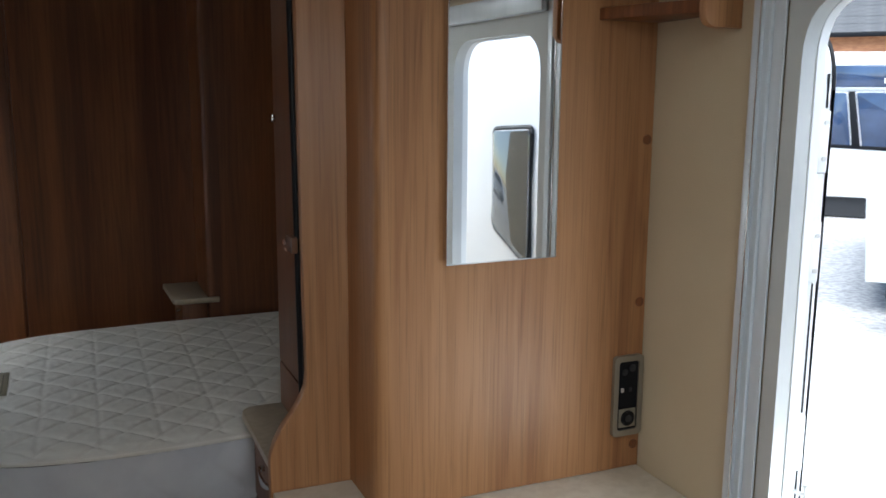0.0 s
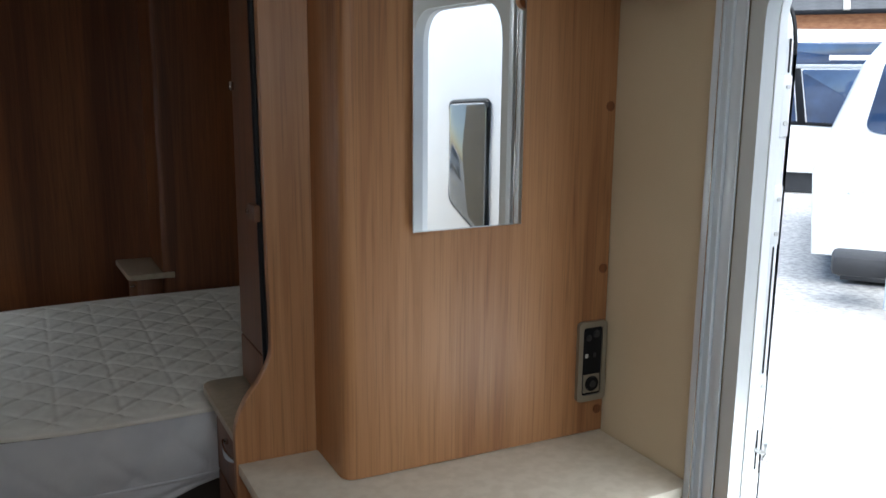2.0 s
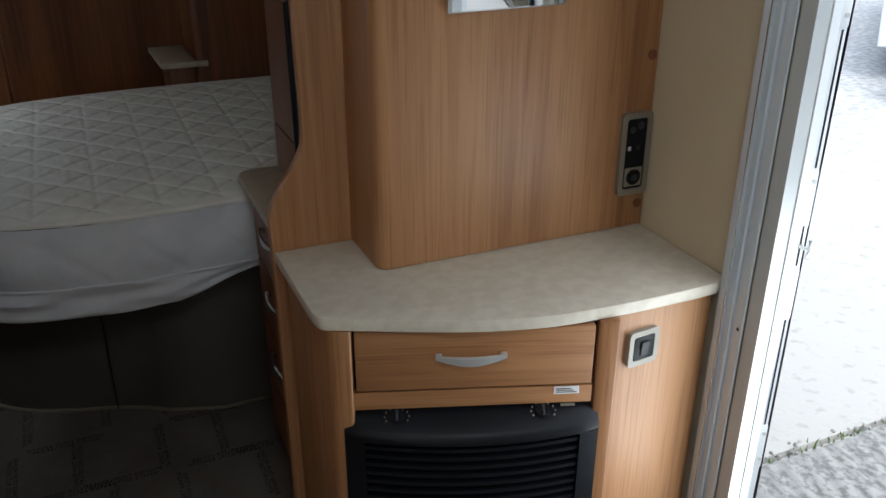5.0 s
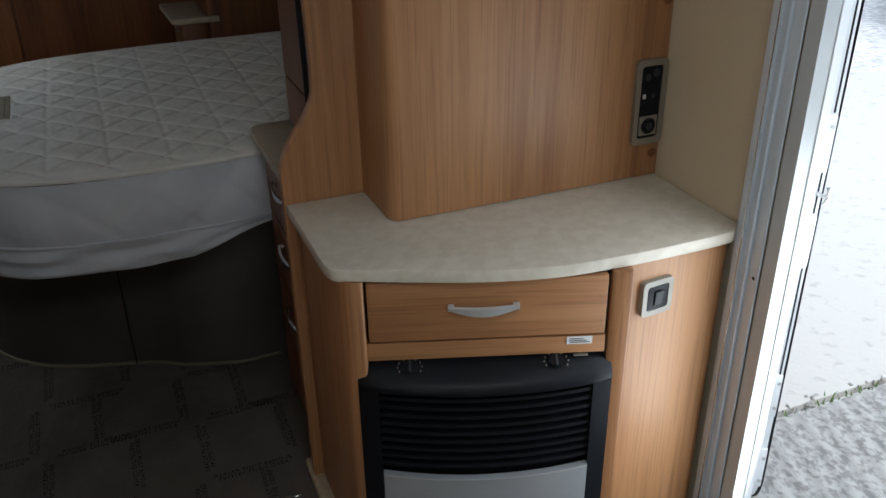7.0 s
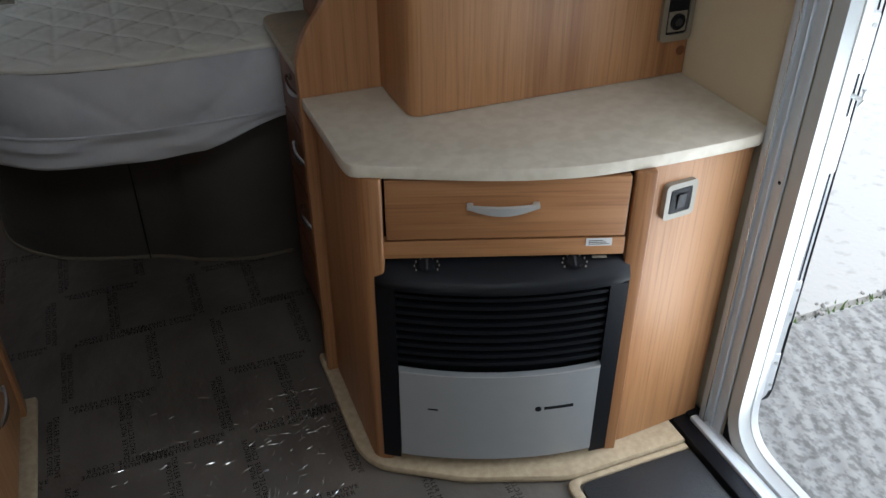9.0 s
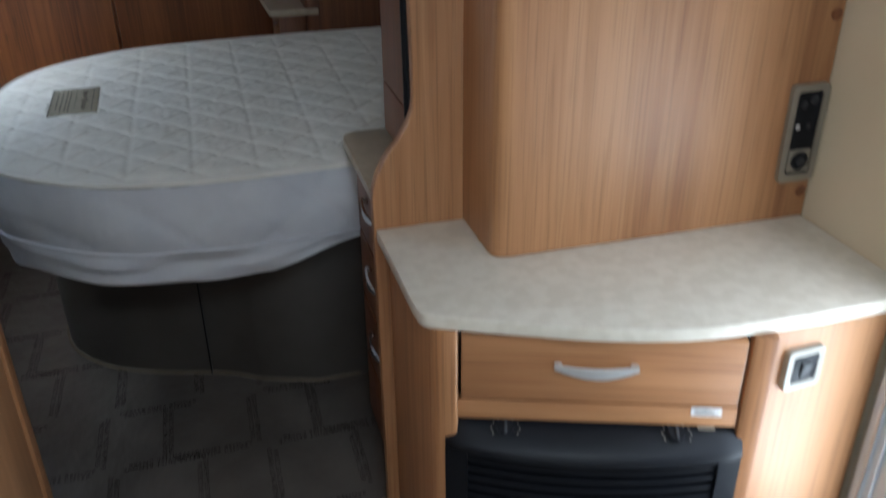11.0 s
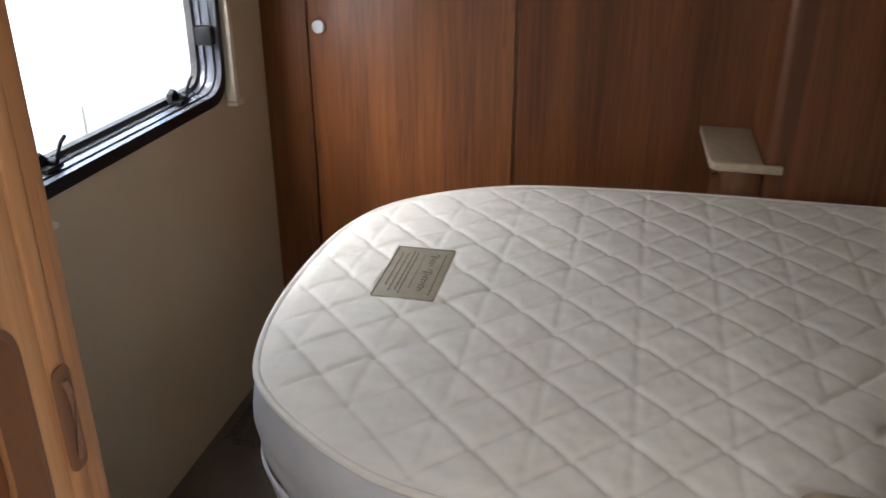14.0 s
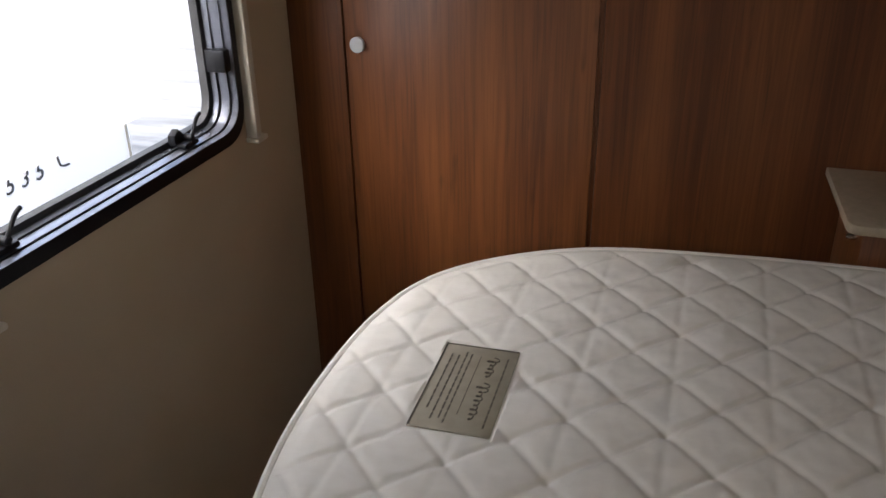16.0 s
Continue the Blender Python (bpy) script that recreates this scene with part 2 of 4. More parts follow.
def box(x0, x1, y0, y1, z0, z1, bevel=0.003, m=None, seg=2):
    bm = bmesh.new()
    bmesh.ops.create_cube(bm, size=1)
    bmesh.ops.scale(bm, vec=(x1 - x0, y1 - y0, z1 - z0), verts=bm.verts)
    bmesh.ops.translate(bm, vec=((x0 + x1) / 2, (y0 + y1) / 2, (z0 + z1) / 2), verts=bm.verts)
    if bevel:
        bmesh.ops.bevel(bm, geom=bm.edges[:], offset=bevel, segments=seg, profile=0.5, affect="EDGES")
    if m is not None:
        bm.transform(m)
    return bm


def prism(points, lo, hi, axis="z", bevel=0.003, m=None):
    """A closed outline pushed out along an axis. For z the outline is (x, y), for y (x, z), for x (y, z)."""
    bm = bmesh.new()
    put = {"z": lambda a, b, c: (a, b, c), "y": lambda a, b, c: (a, c, b), "x": lambda a, b, c: (c, a, b)}[axis]
    rings = [[bm.verts.new(put(a, b, c)) for a, b in points] for c in (lo, hi)]
    bm.faces.new(rings[0])
    bm.faces.new(rings[1])
    k = len(points)
    for i in range(k):
        bm.faces.new((rings[0][i], rings[0][(i + 1) % k], rings[1][(i + 1) % k], rings[1][i]))
    bmesh.ops.recalc_face_normals(bm, faces=bm.faces)
    if bevel:
        rim = [e for e in bm.edges if all(v in rings[0] for v in e.verts) or all(v in rings[1] for v in e.verts)]
        bmesh.ops.bevel(bm, geom=rim, offset=bevel, segments=2, profile=0.5, affect="EDGES")
    if m is not None:
        bm.transform(m)
    return bm


def rounded(points, radii, steps=6):
    """An outline with its corners rounded."""
    out, k = [], len(points)
    for i, p in enumerate(points):
        r = radii[i] if isinstance(radii, (list, tuple)) else radii
        p, a, b = Vector(p), Vector(points[i - 1]), Vector(points[(i + 1) % k])
        if r <= 0:
            out.append(tuple(p))
            continue
        u, v = (a - p).normalized(), (b - p).normalized()
        s, e = p + u * r, p + v * r
        for j in range(steps + 1):
            t = j / steps
            out.append(tuple((1 - t) ** 2 * s + 2 * t * (1 - t) * p + t * t * e))
    return out


def smooth_line(points, steps=6):
    """A Catmull-Rom line through points."""
    out, k = [], len(points)
    P = [Vector(p) for p in points]
    for i in range(k - 1):
        a, b, c, d = P[max(i - 1, 0)], P[i], P[i + 1], P[min(i + 2, k - 1)]
        for j in range(steps):
            t = j / steps
            out.append(tuple(0.5 * ((2 * b) + (c - a) * t + (2 * a - 5 * b + 4 * c - d) * t * t + (3 * b - a - 3 * c + d) * t ** 3)))
    return out + [tuple(P[-1])]


def tube(points, radius, sides=8, closed=False):
    bm = bmesh.new()
    P = [Vector(p) for p in points]
    rings, k = [], len(P)
    for i, p in enumerate(P):
        d = (P[(i + 1) % k] - P[i - 1]) if closed else (P[min(i + 1, k - 1)] - P[max(i - 1, 0)])
        q = d.to_track_quat("Z", "Y")
        rings.append([bm.verts.new(p + q @ Vector((radius * math.cos(a), radius * math.sin(a), 0))) for a in [2 * math.pi * j / sides for j in range(sides)]])
    for i in range(k if closed else k - 1):
        for j in range(sides):
            bm.faces.new((rings[i][j], rings[i][(j + 1) % sides], rings[(i + 1) % k][(j + 1) % sides], rings[(i + 1) % k][j]))
    if not closed:
        bm.faces.new(rings[0][::-1])
        bm.faces.new(rings[-1])
    return bm


def disc(radius, depth, m, sides=24, bevel=0.002):
    bm = bmesh.new()
    bmesh.ops.create_cone(bm, cap_ends=True, segments=sides, radius1=radius, radius2=radius, depth=depth)
    if bevel:
        bmesh.ops.bevel(bm, geom=[e for e in bm.edges if e.calc_face_angle(0) > 1], offset=bevel, segments=2, affect="EDGES")
    bm.transform(m)
    return bm


def ring(outer, inner, lo, hi, axis="x"):
    """A frame between two outlines with equally many points."""
    bm = bmesh.new()
    put = {"z": lambda a, b, c: (a, b, c), "y": lambda a, b, c: (a, c, b), "x": lambda a, b, c: (c, a, b)}[axis]
    R = [[bm.verts.new(put(a, b, c)) for a, b in line] for line, c in ((outer, lo), (inner, lo), (inner, hi), (outer, hi))]
    k = len(outer)
    for q in range(4):
        for i in range(k):
            bm.faces.new((R[q][i], R[q][(i + 1) % k], R[(q + 1) % 4][(i + 1) % k], R[(q + 1) % 4][i]))
    return bm


def sloped_ring(outer, inner, near, deep):
    """A channel that slopes from its outer line at x = near to its inner line at x = deep."""
    bm = bmesh.new()
    R = [[bm.verts.new((c, a, b)) for a, b in line] for line, c in ((outer, near), (inner, deep), (inner, deep - 0.008), (outer, near - 0.03))]
    k = len(outer)
    for q in range(4):
        for i in range(k):
            bm.faces.new((R[q][i], R[q][(i + 1) % k], R[(q + 1) % 4][(i + 1) % k], R[(q + 1) % 4][i]))
    return bm


def rect(a0, a1, b0, b1):
    return [(a0, b0), (a1, b0), (a1, b1), (a0, b1)]


def join(*bms):
    out = bms[0]
    for b in bms[1:]:
        me = bpy.data.meshes.new("scratch")
        b.to_mesh(me)
        b.free()
        out.from_mesh(me)
        bpy.data.meshes.remove(me)
    return out


def structure(name, bm, mat, label, category, smooth=True):
    return tagged(part(name, bm, mat, None, "", smooth), label, category, kind="structure")


def bow_handle(parent, m, length, name="handle", mat=None, label="satin metal bow handle"):
    """A flat bow handle along local x, standing out along local -y."""
    line = [(length * (t - 0.5), -0.008 - 0.008 * math.sin(math.pi * t), 0) for t in [i / 12 for i in range(13)]]
    bm = bmesh.new()
    rings = []
    for i, p in enumerate(line):
        h = 0.001 + 0.012 * math.sin(math.pi * i / 12)
        rings.append([bm.verts.new((p[0], p[1] + dy, dz)) for dy, dz in ((0, 0.006), (-0.005, 0.004), (-0.005, -h), (0, -h - 0.001))])
    for i in range(12):
        for j in range(4):
            bm.faces.new((rings[i][j], rings[i][(j + 1) % 4], rings[i + 1][(j + 1) % 4], rings[i + 1][j]))
    bm.faces.new(rings[0])
    bm.faces.new(rings[-1])
    bm = join(bm, box(-length / 2, -length / 2 + 0.012, -0.008, 0.0005, -0.006, 0.006, 0.001), box(length / 2 - 0.012, length / 2, -0.008, 0.0005, -0.006, 0.006, 0.001))
    bm.transform(m)
    return part(name, bm, mat or SATIN, parent, label)


# ---- structure ----
XL, XR, YB, YE, YR, ZC = -0.36, 1.79, -2.6, 4.207, 4.362, 2.03
structure("floor", box(XL - 0.04, XR + 0.035, YB, YR + 0.04, -0.05, 0.0, 0), FILMED, "dark vinyl floor under shiny protective film", "floor")
# The ceiling hole is added only to let the fill lamp through.
structure("ceiling", join(box(XL - 0.04, XR + 0.04, YB, 0.42, ZC, ZC + 0.05, 0), box(XL - 0.04, XR + 0.04, 0.98, YR + 0.04, ZC, ZC + 0.05, 0), box(XL - 0.04, 0.64, 0.42, 0.98, ZC, ZC + 0.05, 0), box(1.2, XR + 0.04, 0.42, 0.98, ZC, ZC + 0.05, 0)), CEIL, "plain off-white caravan ceiling with an opening added for fill light", "ceiling")
DY0, DY1 = 1.15, 1.713
structure("wall_door_side", join(box(XR, XR + 0.035, DY1, YR + 0.04, -0.05, ZC, 0), box(XR, XR + 0.035, YB, DY0, -0.05, ZC, 0), box(XR, XR + 0.035, DY0, DY1, 1.86, ZC, 0)), CREAM, "cream vinyl caravan wall beside the entrance door", "wall")
WY0, WY1, WZ0, WZ1 = 2.99, 3.915, 0.945, 1.6
# The hole from y -0.45 to 0.55 is added for the side fill.
structure("wall_window_side", join(box(XL - 0.035, XL, WY1, YE + 0.04, -0.05, ZC, 0), box(XL - 0.035, XL, 0.55, WY0, -0.05, ZC, 0), box(XL - 0.035, XL, YB, -0.45, -0.05, ZC, 0), box(XL - 0.035, XL, -0.45, 0.55, -0.05, 1.0, 0), box(XL - 0.035, XL, -0.45, 0.55, 1.6, ZC, 0), box(XL - 0.035, XL, WY0, WY1, -0.05, WZ0, 0), box(XL - 0.035, XL, WY0, WY1, WZ1, ZC, 0)), CREAM, "cream vinyl caravan wall under the bedroom window", "wall")
structure("wall_front", join(box(XL, XR, YB - 0.04, YB, -0.05, 0.9, 0), box(XL, XR, YB - 0.04, YB, 1.6, ZC, 0), box(XL, -0.09, YB - 0.04, YB, 0.9, 1.6, 0), box(1.51, XR, YB - 0.04, YB, 0.9, 1.6, 0)), CREAM, "cream front wall with an unseen opening for a fill lamp", "wall")
# Unseen covers over the three added openings keep direct sun out.
for nm, bm, lab in (("side_cover", box(XL - 0.06, XL - 0.037, -0.5, 0.6, 0.96, 1.64, 0.004), "white sun shield over the added kitchen-side opening"), ("front_cover", box(-0.15, 1.57, YB - 0.07, YB - 0.042, 0.86, 1.64, 0.004), "white sun shield over the added front opening"), ("ceiling_cover", box(0.60, 1.24, 0.38, 1.02, ZC + 0.052, ZC + 0.08, 0.01), "white sun shield over the added ceiling opening")):
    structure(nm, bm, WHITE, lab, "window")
structure("wall_end", join(box(XL, 0.412, YE, YR + 0.04, 0, ZC, 0), box(0.412, XR, YR, YR + 0.04, 0, ZC, 0)), WOOD_D, "dark wood-look board wall behind the bed", "wall")
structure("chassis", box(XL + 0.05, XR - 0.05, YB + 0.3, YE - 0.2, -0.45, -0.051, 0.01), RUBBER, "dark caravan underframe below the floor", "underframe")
door_end = thing("door_1", (0.1, YE - 0.01, 0), "dark wood-look sliding washroom door with chrome lock", "door", kind="structure")
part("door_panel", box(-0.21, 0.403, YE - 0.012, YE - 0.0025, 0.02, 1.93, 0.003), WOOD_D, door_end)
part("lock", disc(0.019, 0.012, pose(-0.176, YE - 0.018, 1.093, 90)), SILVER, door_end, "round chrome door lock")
structure("trim_door_post", box(XL, -0.214, YE - 0.014, YE - 0.002, 0, ZC, 0.003), WOOD_D, "dark wood-look post beside the sliding door", "trim")
structure("trim_wall_edge", prism([(0.414, YE - 0.006), (0.93, YR - 0.016), (1.0845, YR - 0.016), (1.0845, YR - 0.002), (0.43, YR - 0.002), (0.414, YE + 0.02)], 0, ZC, "z", 0), WOOD_D, "dark wood-look board where the sliding door runs in", "trim")

# entrance door: frame, screen rail, open leaf
frame_1 = thing("door_frame_1", (XR, 1.36, 0), "pale grey moulded entrance door frame with rounded corners", "door frame", kind="structure")
part("frame_ring", ring(rounded(rect(DY0 - 0.002, DY1, -0.012, 1.862), [0.15, 0.15, 0.01, 0.01], 8), rounded(rect(1.215, 1.679, 0.035, 1.79), 0.11, 8), XR - 0.012, XR + 0.02), GREYW, frame_1)
part("corner_backing", ring(rounded(rect(DY0 - 0.004, DY1 + 0.002, -0.03, 1.864), 0.001, 8), rounded(rect(1.18, 1.697, 0.012, 1.825), 0.13, 8), XR - 0.006, XR + 0.018), BLACK, frame_1, "black backing in the frame corners")
part("outer_ring", ring(rounded(rect(1.17, 1.71, -0.02, 1.815), 0.1, 8), rounded(rect(1.212, 1.676, 0.04, 1.787), 0.1, 8), XR + 0.0205, XR + 0.04), WHITE, frame_1, "white outer door seal frame")
screen = thing("screen_rail", (1.77, 1.36, 0), "ridged aluminium fly-screen rail round the entrance door", "rail", kind="structure")
for nm, near, lo, hi in (("rail_inner", 1.764, 1.765, 1.785), ("rail_ridge", 1.765, 1.7425, 1.7465), ("rail_outer", 1.7715, 1.7155, 1.742)):
    part(nm, box(near, XR - 0.0125, lo, hi, 0.02, 1.89, 0.0018), ALU, screen)
part("groove", box(1.7725, XR - 0.013, 1.7465, 1.765, 0.03, 1.88, 0), ALU, screen)
part("lip", box(1.762, 1.7645, 1.7635, 1.7665, 0.02, 1.89, 0.001), CHROME, screen, "bright rail lip")
part("bottom_rail", join(box(1.738, 1.757, 1.15, 1.784, 0.004, 0.034, 0.004), box(1.759, XR - 0.0125, 1.15, 1.762, 0.004, 0.026, 0.003)), ALU, screen)
part("near_rail", box(1.752, XR - 0.0125, 1.072, 1.148, 0.02, 1.89, 0.006), ALU, screen)
part("top_rail", box(1.752, XR - 0.0125, 1.149, 1.714, 1.835, 1.89, 0.006), ALU, screen)
part("screw", disc(0.004, 0.004, pose(1.770, 1.724, 0.70, 0, 90)), BLACK, screen)
# Black strip draws the shadow line along the near rail.
part("rail_shadow_gap", box(1.765, XR - 0.002, 1.052, 1.0715, 0.02, 1.89, 0.002), BLACK, screen, "black strip standing in for the shadow gap beside the rail")
structure("trim_door_pelmet", box(1.735, XR - 0.002, 1.0, 1.835, 1.915, ZC - 0.003, 0.004), WOOD_D, "dark wood-look pelmet board above the entrance door", "trim")
LEAF_M = pose(1.88, 1.70, 0, 0, 0, 68)
leaf = thing("entrance_door", (1.872, 1.69, 0), "white caravan entrance door standing open outwards", "door")
part("panel", prism(rounded(rect(0.0, 0.54, 0.06, 1.74), 0.11, 8), 0.0, 0.03, "y", 0.006, LEAF_M), WHITE, leaf)
part("inner_lip", ring(rounded(rect(0.02, 0.52, 0.085, 1.715), 0.09, 8), rounded(rect(0.04, 0.50, 0.1, 1.70), 0.08, 8), -0.012, 0.0, "y"), WHITE, leaf).matrix_basis = LEAF_M
part("seal", tube([(LEAF_M @ Vector((a, 0.0, b))) for a, b in rounded(rect(0.003, 0.537, 0.063, 1.737), 0.105, 8)], 0.005, 6, True), BLACK, leaf, "dark rubber seal")
for z in (0.30, 0.87, 1.44):
    h = part("hinge", join(box(-0.005, 0.004, 0.003, 0.034, z + 0.045, z + 0.155, 0.002, LEAF_M), box(-0.005, 0.004, 0.003, 0.034, z - 0.155, z - 0.045, 0.002, LEAF_M), box(-0.014, 0.002, 0.02, 0.04, z - 0.043, z + 0.043, 0.004, LEAF_M)), WHITE, leaf, "white plastic door hinge")
    for dz in (-0.135, -0.07, 0.07, 0.135):
        part("screw", disc(0.0042, 0.004, LEAF_M @ pose(-0.0058, 0.010, z + dz, 0, 90), 10, 0), SATIN, h)
for z0, z1 in ((0.17, 0.255), (0.345, 0.71), (0.915, 0.83), (1.03, 1.28), (1.60, 1.66)):
    part("slot", box(-0.0012, 0.002, 0.0085, 0.0115, min(z0, z1), max(z0, z1), 0, LEAF_M), BLACK, leaf, "dark slot in the door edge")
part("latch", join(tube([LEAF_M @ Vector(p) for p in ((0.0, 0.012, 0.872), (-0.012, 0.008, 0.872), (-0.014, 0.0, 0.872))], 0.0045), tube([LEAF_M @ Vector(p) for p in ((-0.013, 0.0, 0.855), (-0.016, -0.004, 0.872), (-0.013, -0.002, 0.89))], 0.0045)), SATIN, leaf, "small grey door catch")

# bedroom window
win = thing("window_1", (XL, 3.48, 1.27), "caravan window with black rounded rubber frame and catches", "window", kind="structure")
part("window_frame", ring(rounded(rect(WY0, WY1 + 0.006, WZ0 - 0.009, WZ1 + 0.01), 0.09, 8), rounded(rect(WY0 + 0.03, WY1 - 0.014, WZ0 + 0.02, WZ1 - 0.02), 0.08, 8), XL - 0.03, XL + 0.014), BLACK, win)
part("glazing_bar", sloped_ring(rounded(rect(WY0 + 0.03, WY1 - 0.014, WZ0 + 0.02, WZ1 - 0.02), 0.08, 8), rounded(rect(WY0 + 0.042, WY1 - 0.032, WZ0 + 0.032, WZ1 - 0.034), 0.07, 8), XL + 0.012, XL - 0.042), CHAN, win, "grey inner window channel")
part("sash_rim", ring(rounded(rect(WY0 + 0.04, WY1 - 0.03, WZ0 + 0.03, WZ1 - 0.032), 0.07, 8), rounded(rect(WY0 + 0.054, WY1 - 0.046, WZ0 + 0.044, WZ1 - 0.046), 0.06, 8), XL - 0.06, XL - 0.04), RUBBER, win)
pane = part("pane", prism(rounded(rect(WY0 + 0.05, WY1 - 0.042, WZ0 + 0.04, WZ1 - 0.042), 0.06, 8), XL - 0.054, XL - 0.050, "x", 0), GLASS, win)
pane.visible_shadow = False
for y in (3.21, 3.73):
    c = part("catch", join(box(XL - 0.045, XL - 0.004, y - 0.026, y + 0.026, 0.972, 0.984, 0.004), prism([(y - 0.034, 0.984), (y + 0.006, 0.984), (y + 0.0, 1.0), (y - 0.014, 1.012), (y - 0.032, 1.002)], XL - 0.04, XL - 0.022, "x", 0.003), disc(0.008, 0.02, pose(XL - 0.012, y + 0.004, 0.99, 0, 90), 14)), BLACK, win, "black window catch")
    part("lever", tube(smooth_line([(XL - 0.008, y + 0.002, 0.99), (XL - 0.006, y + 0.014, 1.006), (XL - 0.006, y + 0.03, 1.024), (XL - 0.008, y + 0.046, 1.03)], 4), 0.0042), BLACK, c)
for dy, dz in ((0.034, 0.024), (0.039, 0.029)):
    part("channel_ridge", tube([(XL + 0.012 - (dy - 0.03) * 4.5 + 0.004, a, b) for a, b in rounded(rect(WY0 + dy, WY1 - dy * 1.5 + 0.029, WZ0 + dz, WZ1 - dy), 0.075, 8)], 0.0022, 6, True), BLACK, win)
part("catch", box(XL - 0.05, XL + 0.008, 3.872, 3.899, 1.09, 1.14, 0.005), BLACK, win, "black window catch")
for y0, zb in ((3.935, 0.925), (3.095, 0.895)):
    r = thing("blind_rail", (XL + 0.02, y0 + 0.02, zb), "cream plastic blind side rail beside the window", "blind rail", "window blind rails")
    part("channel", join(box(XL + 0.001, XL + 0.03, y0, y0 + 0.018, zb, 1.72, 0.003), box(XL + 0.001, XL + 0.02, y0 + 0.018, y0 + 0.04, zb, 1.72, 0.003)), BLIND, r)
    part("end_cap", box(XL + 0.0005, XL + 0.034, y0 - 0.003, y0 + 0.043, zb - 0.012, zb, 0.003), BLIND, r)

# ---- dresser with heater ----
panel = thing("cabinet", (1.45, 2.18, 0.78), "tall cherry-look cabinet with rounded corner above the worktop", "cabinet")
part("body", prism(rounded([(1.15, 2.268), (1.152, 2.09), (XR - 0.003, 2.09), (XR - 0.003, 2.268)], [0, 0.032, 0, 0], 8), 0.782, ZC - 0.003, "z", 0), WOOD, panel)
for z in (1.53, 1.17, 0.835):
    part("screw_cap", disc(0.011, 0.003, pose(1.772, 2.0885, z, 90), 16, 0.001), WOOD_D, panel, "round wood-coloured screw cap")
mirror = thing("mirror", (1.4225, 2.088, 1.29), "frameless wall mirror with polished edge on the cabinet", "mirror")
MM = pose(1.4225, 2.0835, 0, 0, 0, 2.4)
part("glass", box(-0.1255, 0.1255, -0.003, 0.003, 1.289, 1.92, 0, MM), MIRROR, mirror)
part("edge", join(box(-0.128, -0.1255, -0.0035, 0.003, 1.2865, 1.92, 0, MM), box(0.1255, 0.128, -0.0035, 0.003, 1.2865, 1.92, 0, MM), box(-0.1255, 0.1255, -0.0035, 0.003, 1.2865, 1.289, 0, MM)), CHROME, mirror)

socket = thing("socket_panel", (1.748, 2.088, 0.96), "dark socket panel with beige surround on the cabinet", "socket")
part("surround", ring(rounded(rect(1.708, 1.785, 0.862, 1.05), 0.012, 5), rounded(rect(1.72, 1.773, 0.876, 1.037), 0.008, 5), 2.079, 2.0895, "y"), BRONZE, socket, "bronze surround")
part("plate", box(1.719, 1.774, 2.083, 2.0893, 0.875, 1.038, 0.001), BLACK, socket)
part("aerial_socket", disc(0.009, 0.005, pose(1.757, 2.0815, 1.02, 90), 16), RUBBER, socket)
part("aerial_socket", disc(0.008, 0.004, pose(1.737, 2.0815, 1.012, 90), 16), RUBBER, socket)
part("outlet_plate", box(1.724, 1.769, 2.079, 2.0828, 0.882, 0.926, 0.002), BRONZE, socket)
part("outlet", disc(0.018, 0.006, pose(1.7465, 2.0782, 0.904, 90), 24), BLACK, socket, "round black power outlet")
part("outlet_hole", disc(0.008, 0.003, pose(1.7465, 2.0745, 0.904, 90), 16, 0), RUBBER, socket)
part("button", box(1.728, 1.736, 2.081, 2.0828, 0.965, 0.975, 0.001), SATIN, socket)
part("button", box(1.75, 1.758, 2.081, 2.0828, 0.965, 0.975, 0.001), RUBBER, socket)

FRONT = smooth_line([(0.982, 1.972), (0.991, 1.952), (1.02, 1.937), (1.091, 1.903), (1.24, 1.837), (1.379, 1.796), (1.515, 1.782), (1.613, 1.779), (1.70, 1.779), (1.757, 1.782)], 5)
top_line = [(XR - 0.003, 2.268), (0.978, 2.268), (0.98, 2.0)] + FRONT + [(1.759, 1.788), (XR - 0.003, 1.788)]
worktop = thing("worktop", (1.4, 2.0, 0.75), "beige speckled laminate worktop with a bowed front edge", "worktop")
part("slab", prism(top_line, 0.754, 0.78, "z", 0.003), STONE, worktop)

DM = pose(1.038, 1.941, 0, 0, 0, -19.4)
dresser = thing("dresser", (1.3, 2.0, 0), "cherry-look dresser housing a drawer and gas heater", "cabinet")
part("side_panel", box(1.0, 1.018, 1.965, 2.267, 0.026, 0.7535, 0.003), WOOD, dresser)
part("corner_post", prism(rounded([(1.001, 1.99), (1.001, 1.942), (1.036, 1.926), (1.046, 1.95), (1.03, 1.99)], [0, 0.02, 0.006, 0, 0], 6), 0.026, 0.7535, "z", 0.001), WOOD, dresser)
part("top_rail", box(0.0, 0.468, -0.004, 0.016, 0.572, 0.612, 0.002, DM), WOOD_X, dresser)
# Black sheet behind the fronts gives the gaps round the drawer their shade.
part("gap_backing", box(0.005, 0.50, 0.03, 0.048, 0.026, 0.7535, 0, DM), BLACK, dresser)
part("post", box(0.472, 0.512, -0.006, 0.02, 0.026, 0.7535, 0.004, DM), WOOD, dresser)
drawer = part("drawer", box(0.009, 0.464, -0.01, 0.01, 0.619, 0.748, 0.003, DM), WOOD_X, dresser)
bow_handle(drawer, DM @ pose(0.228, -0.0105, 0.693), 0.135)
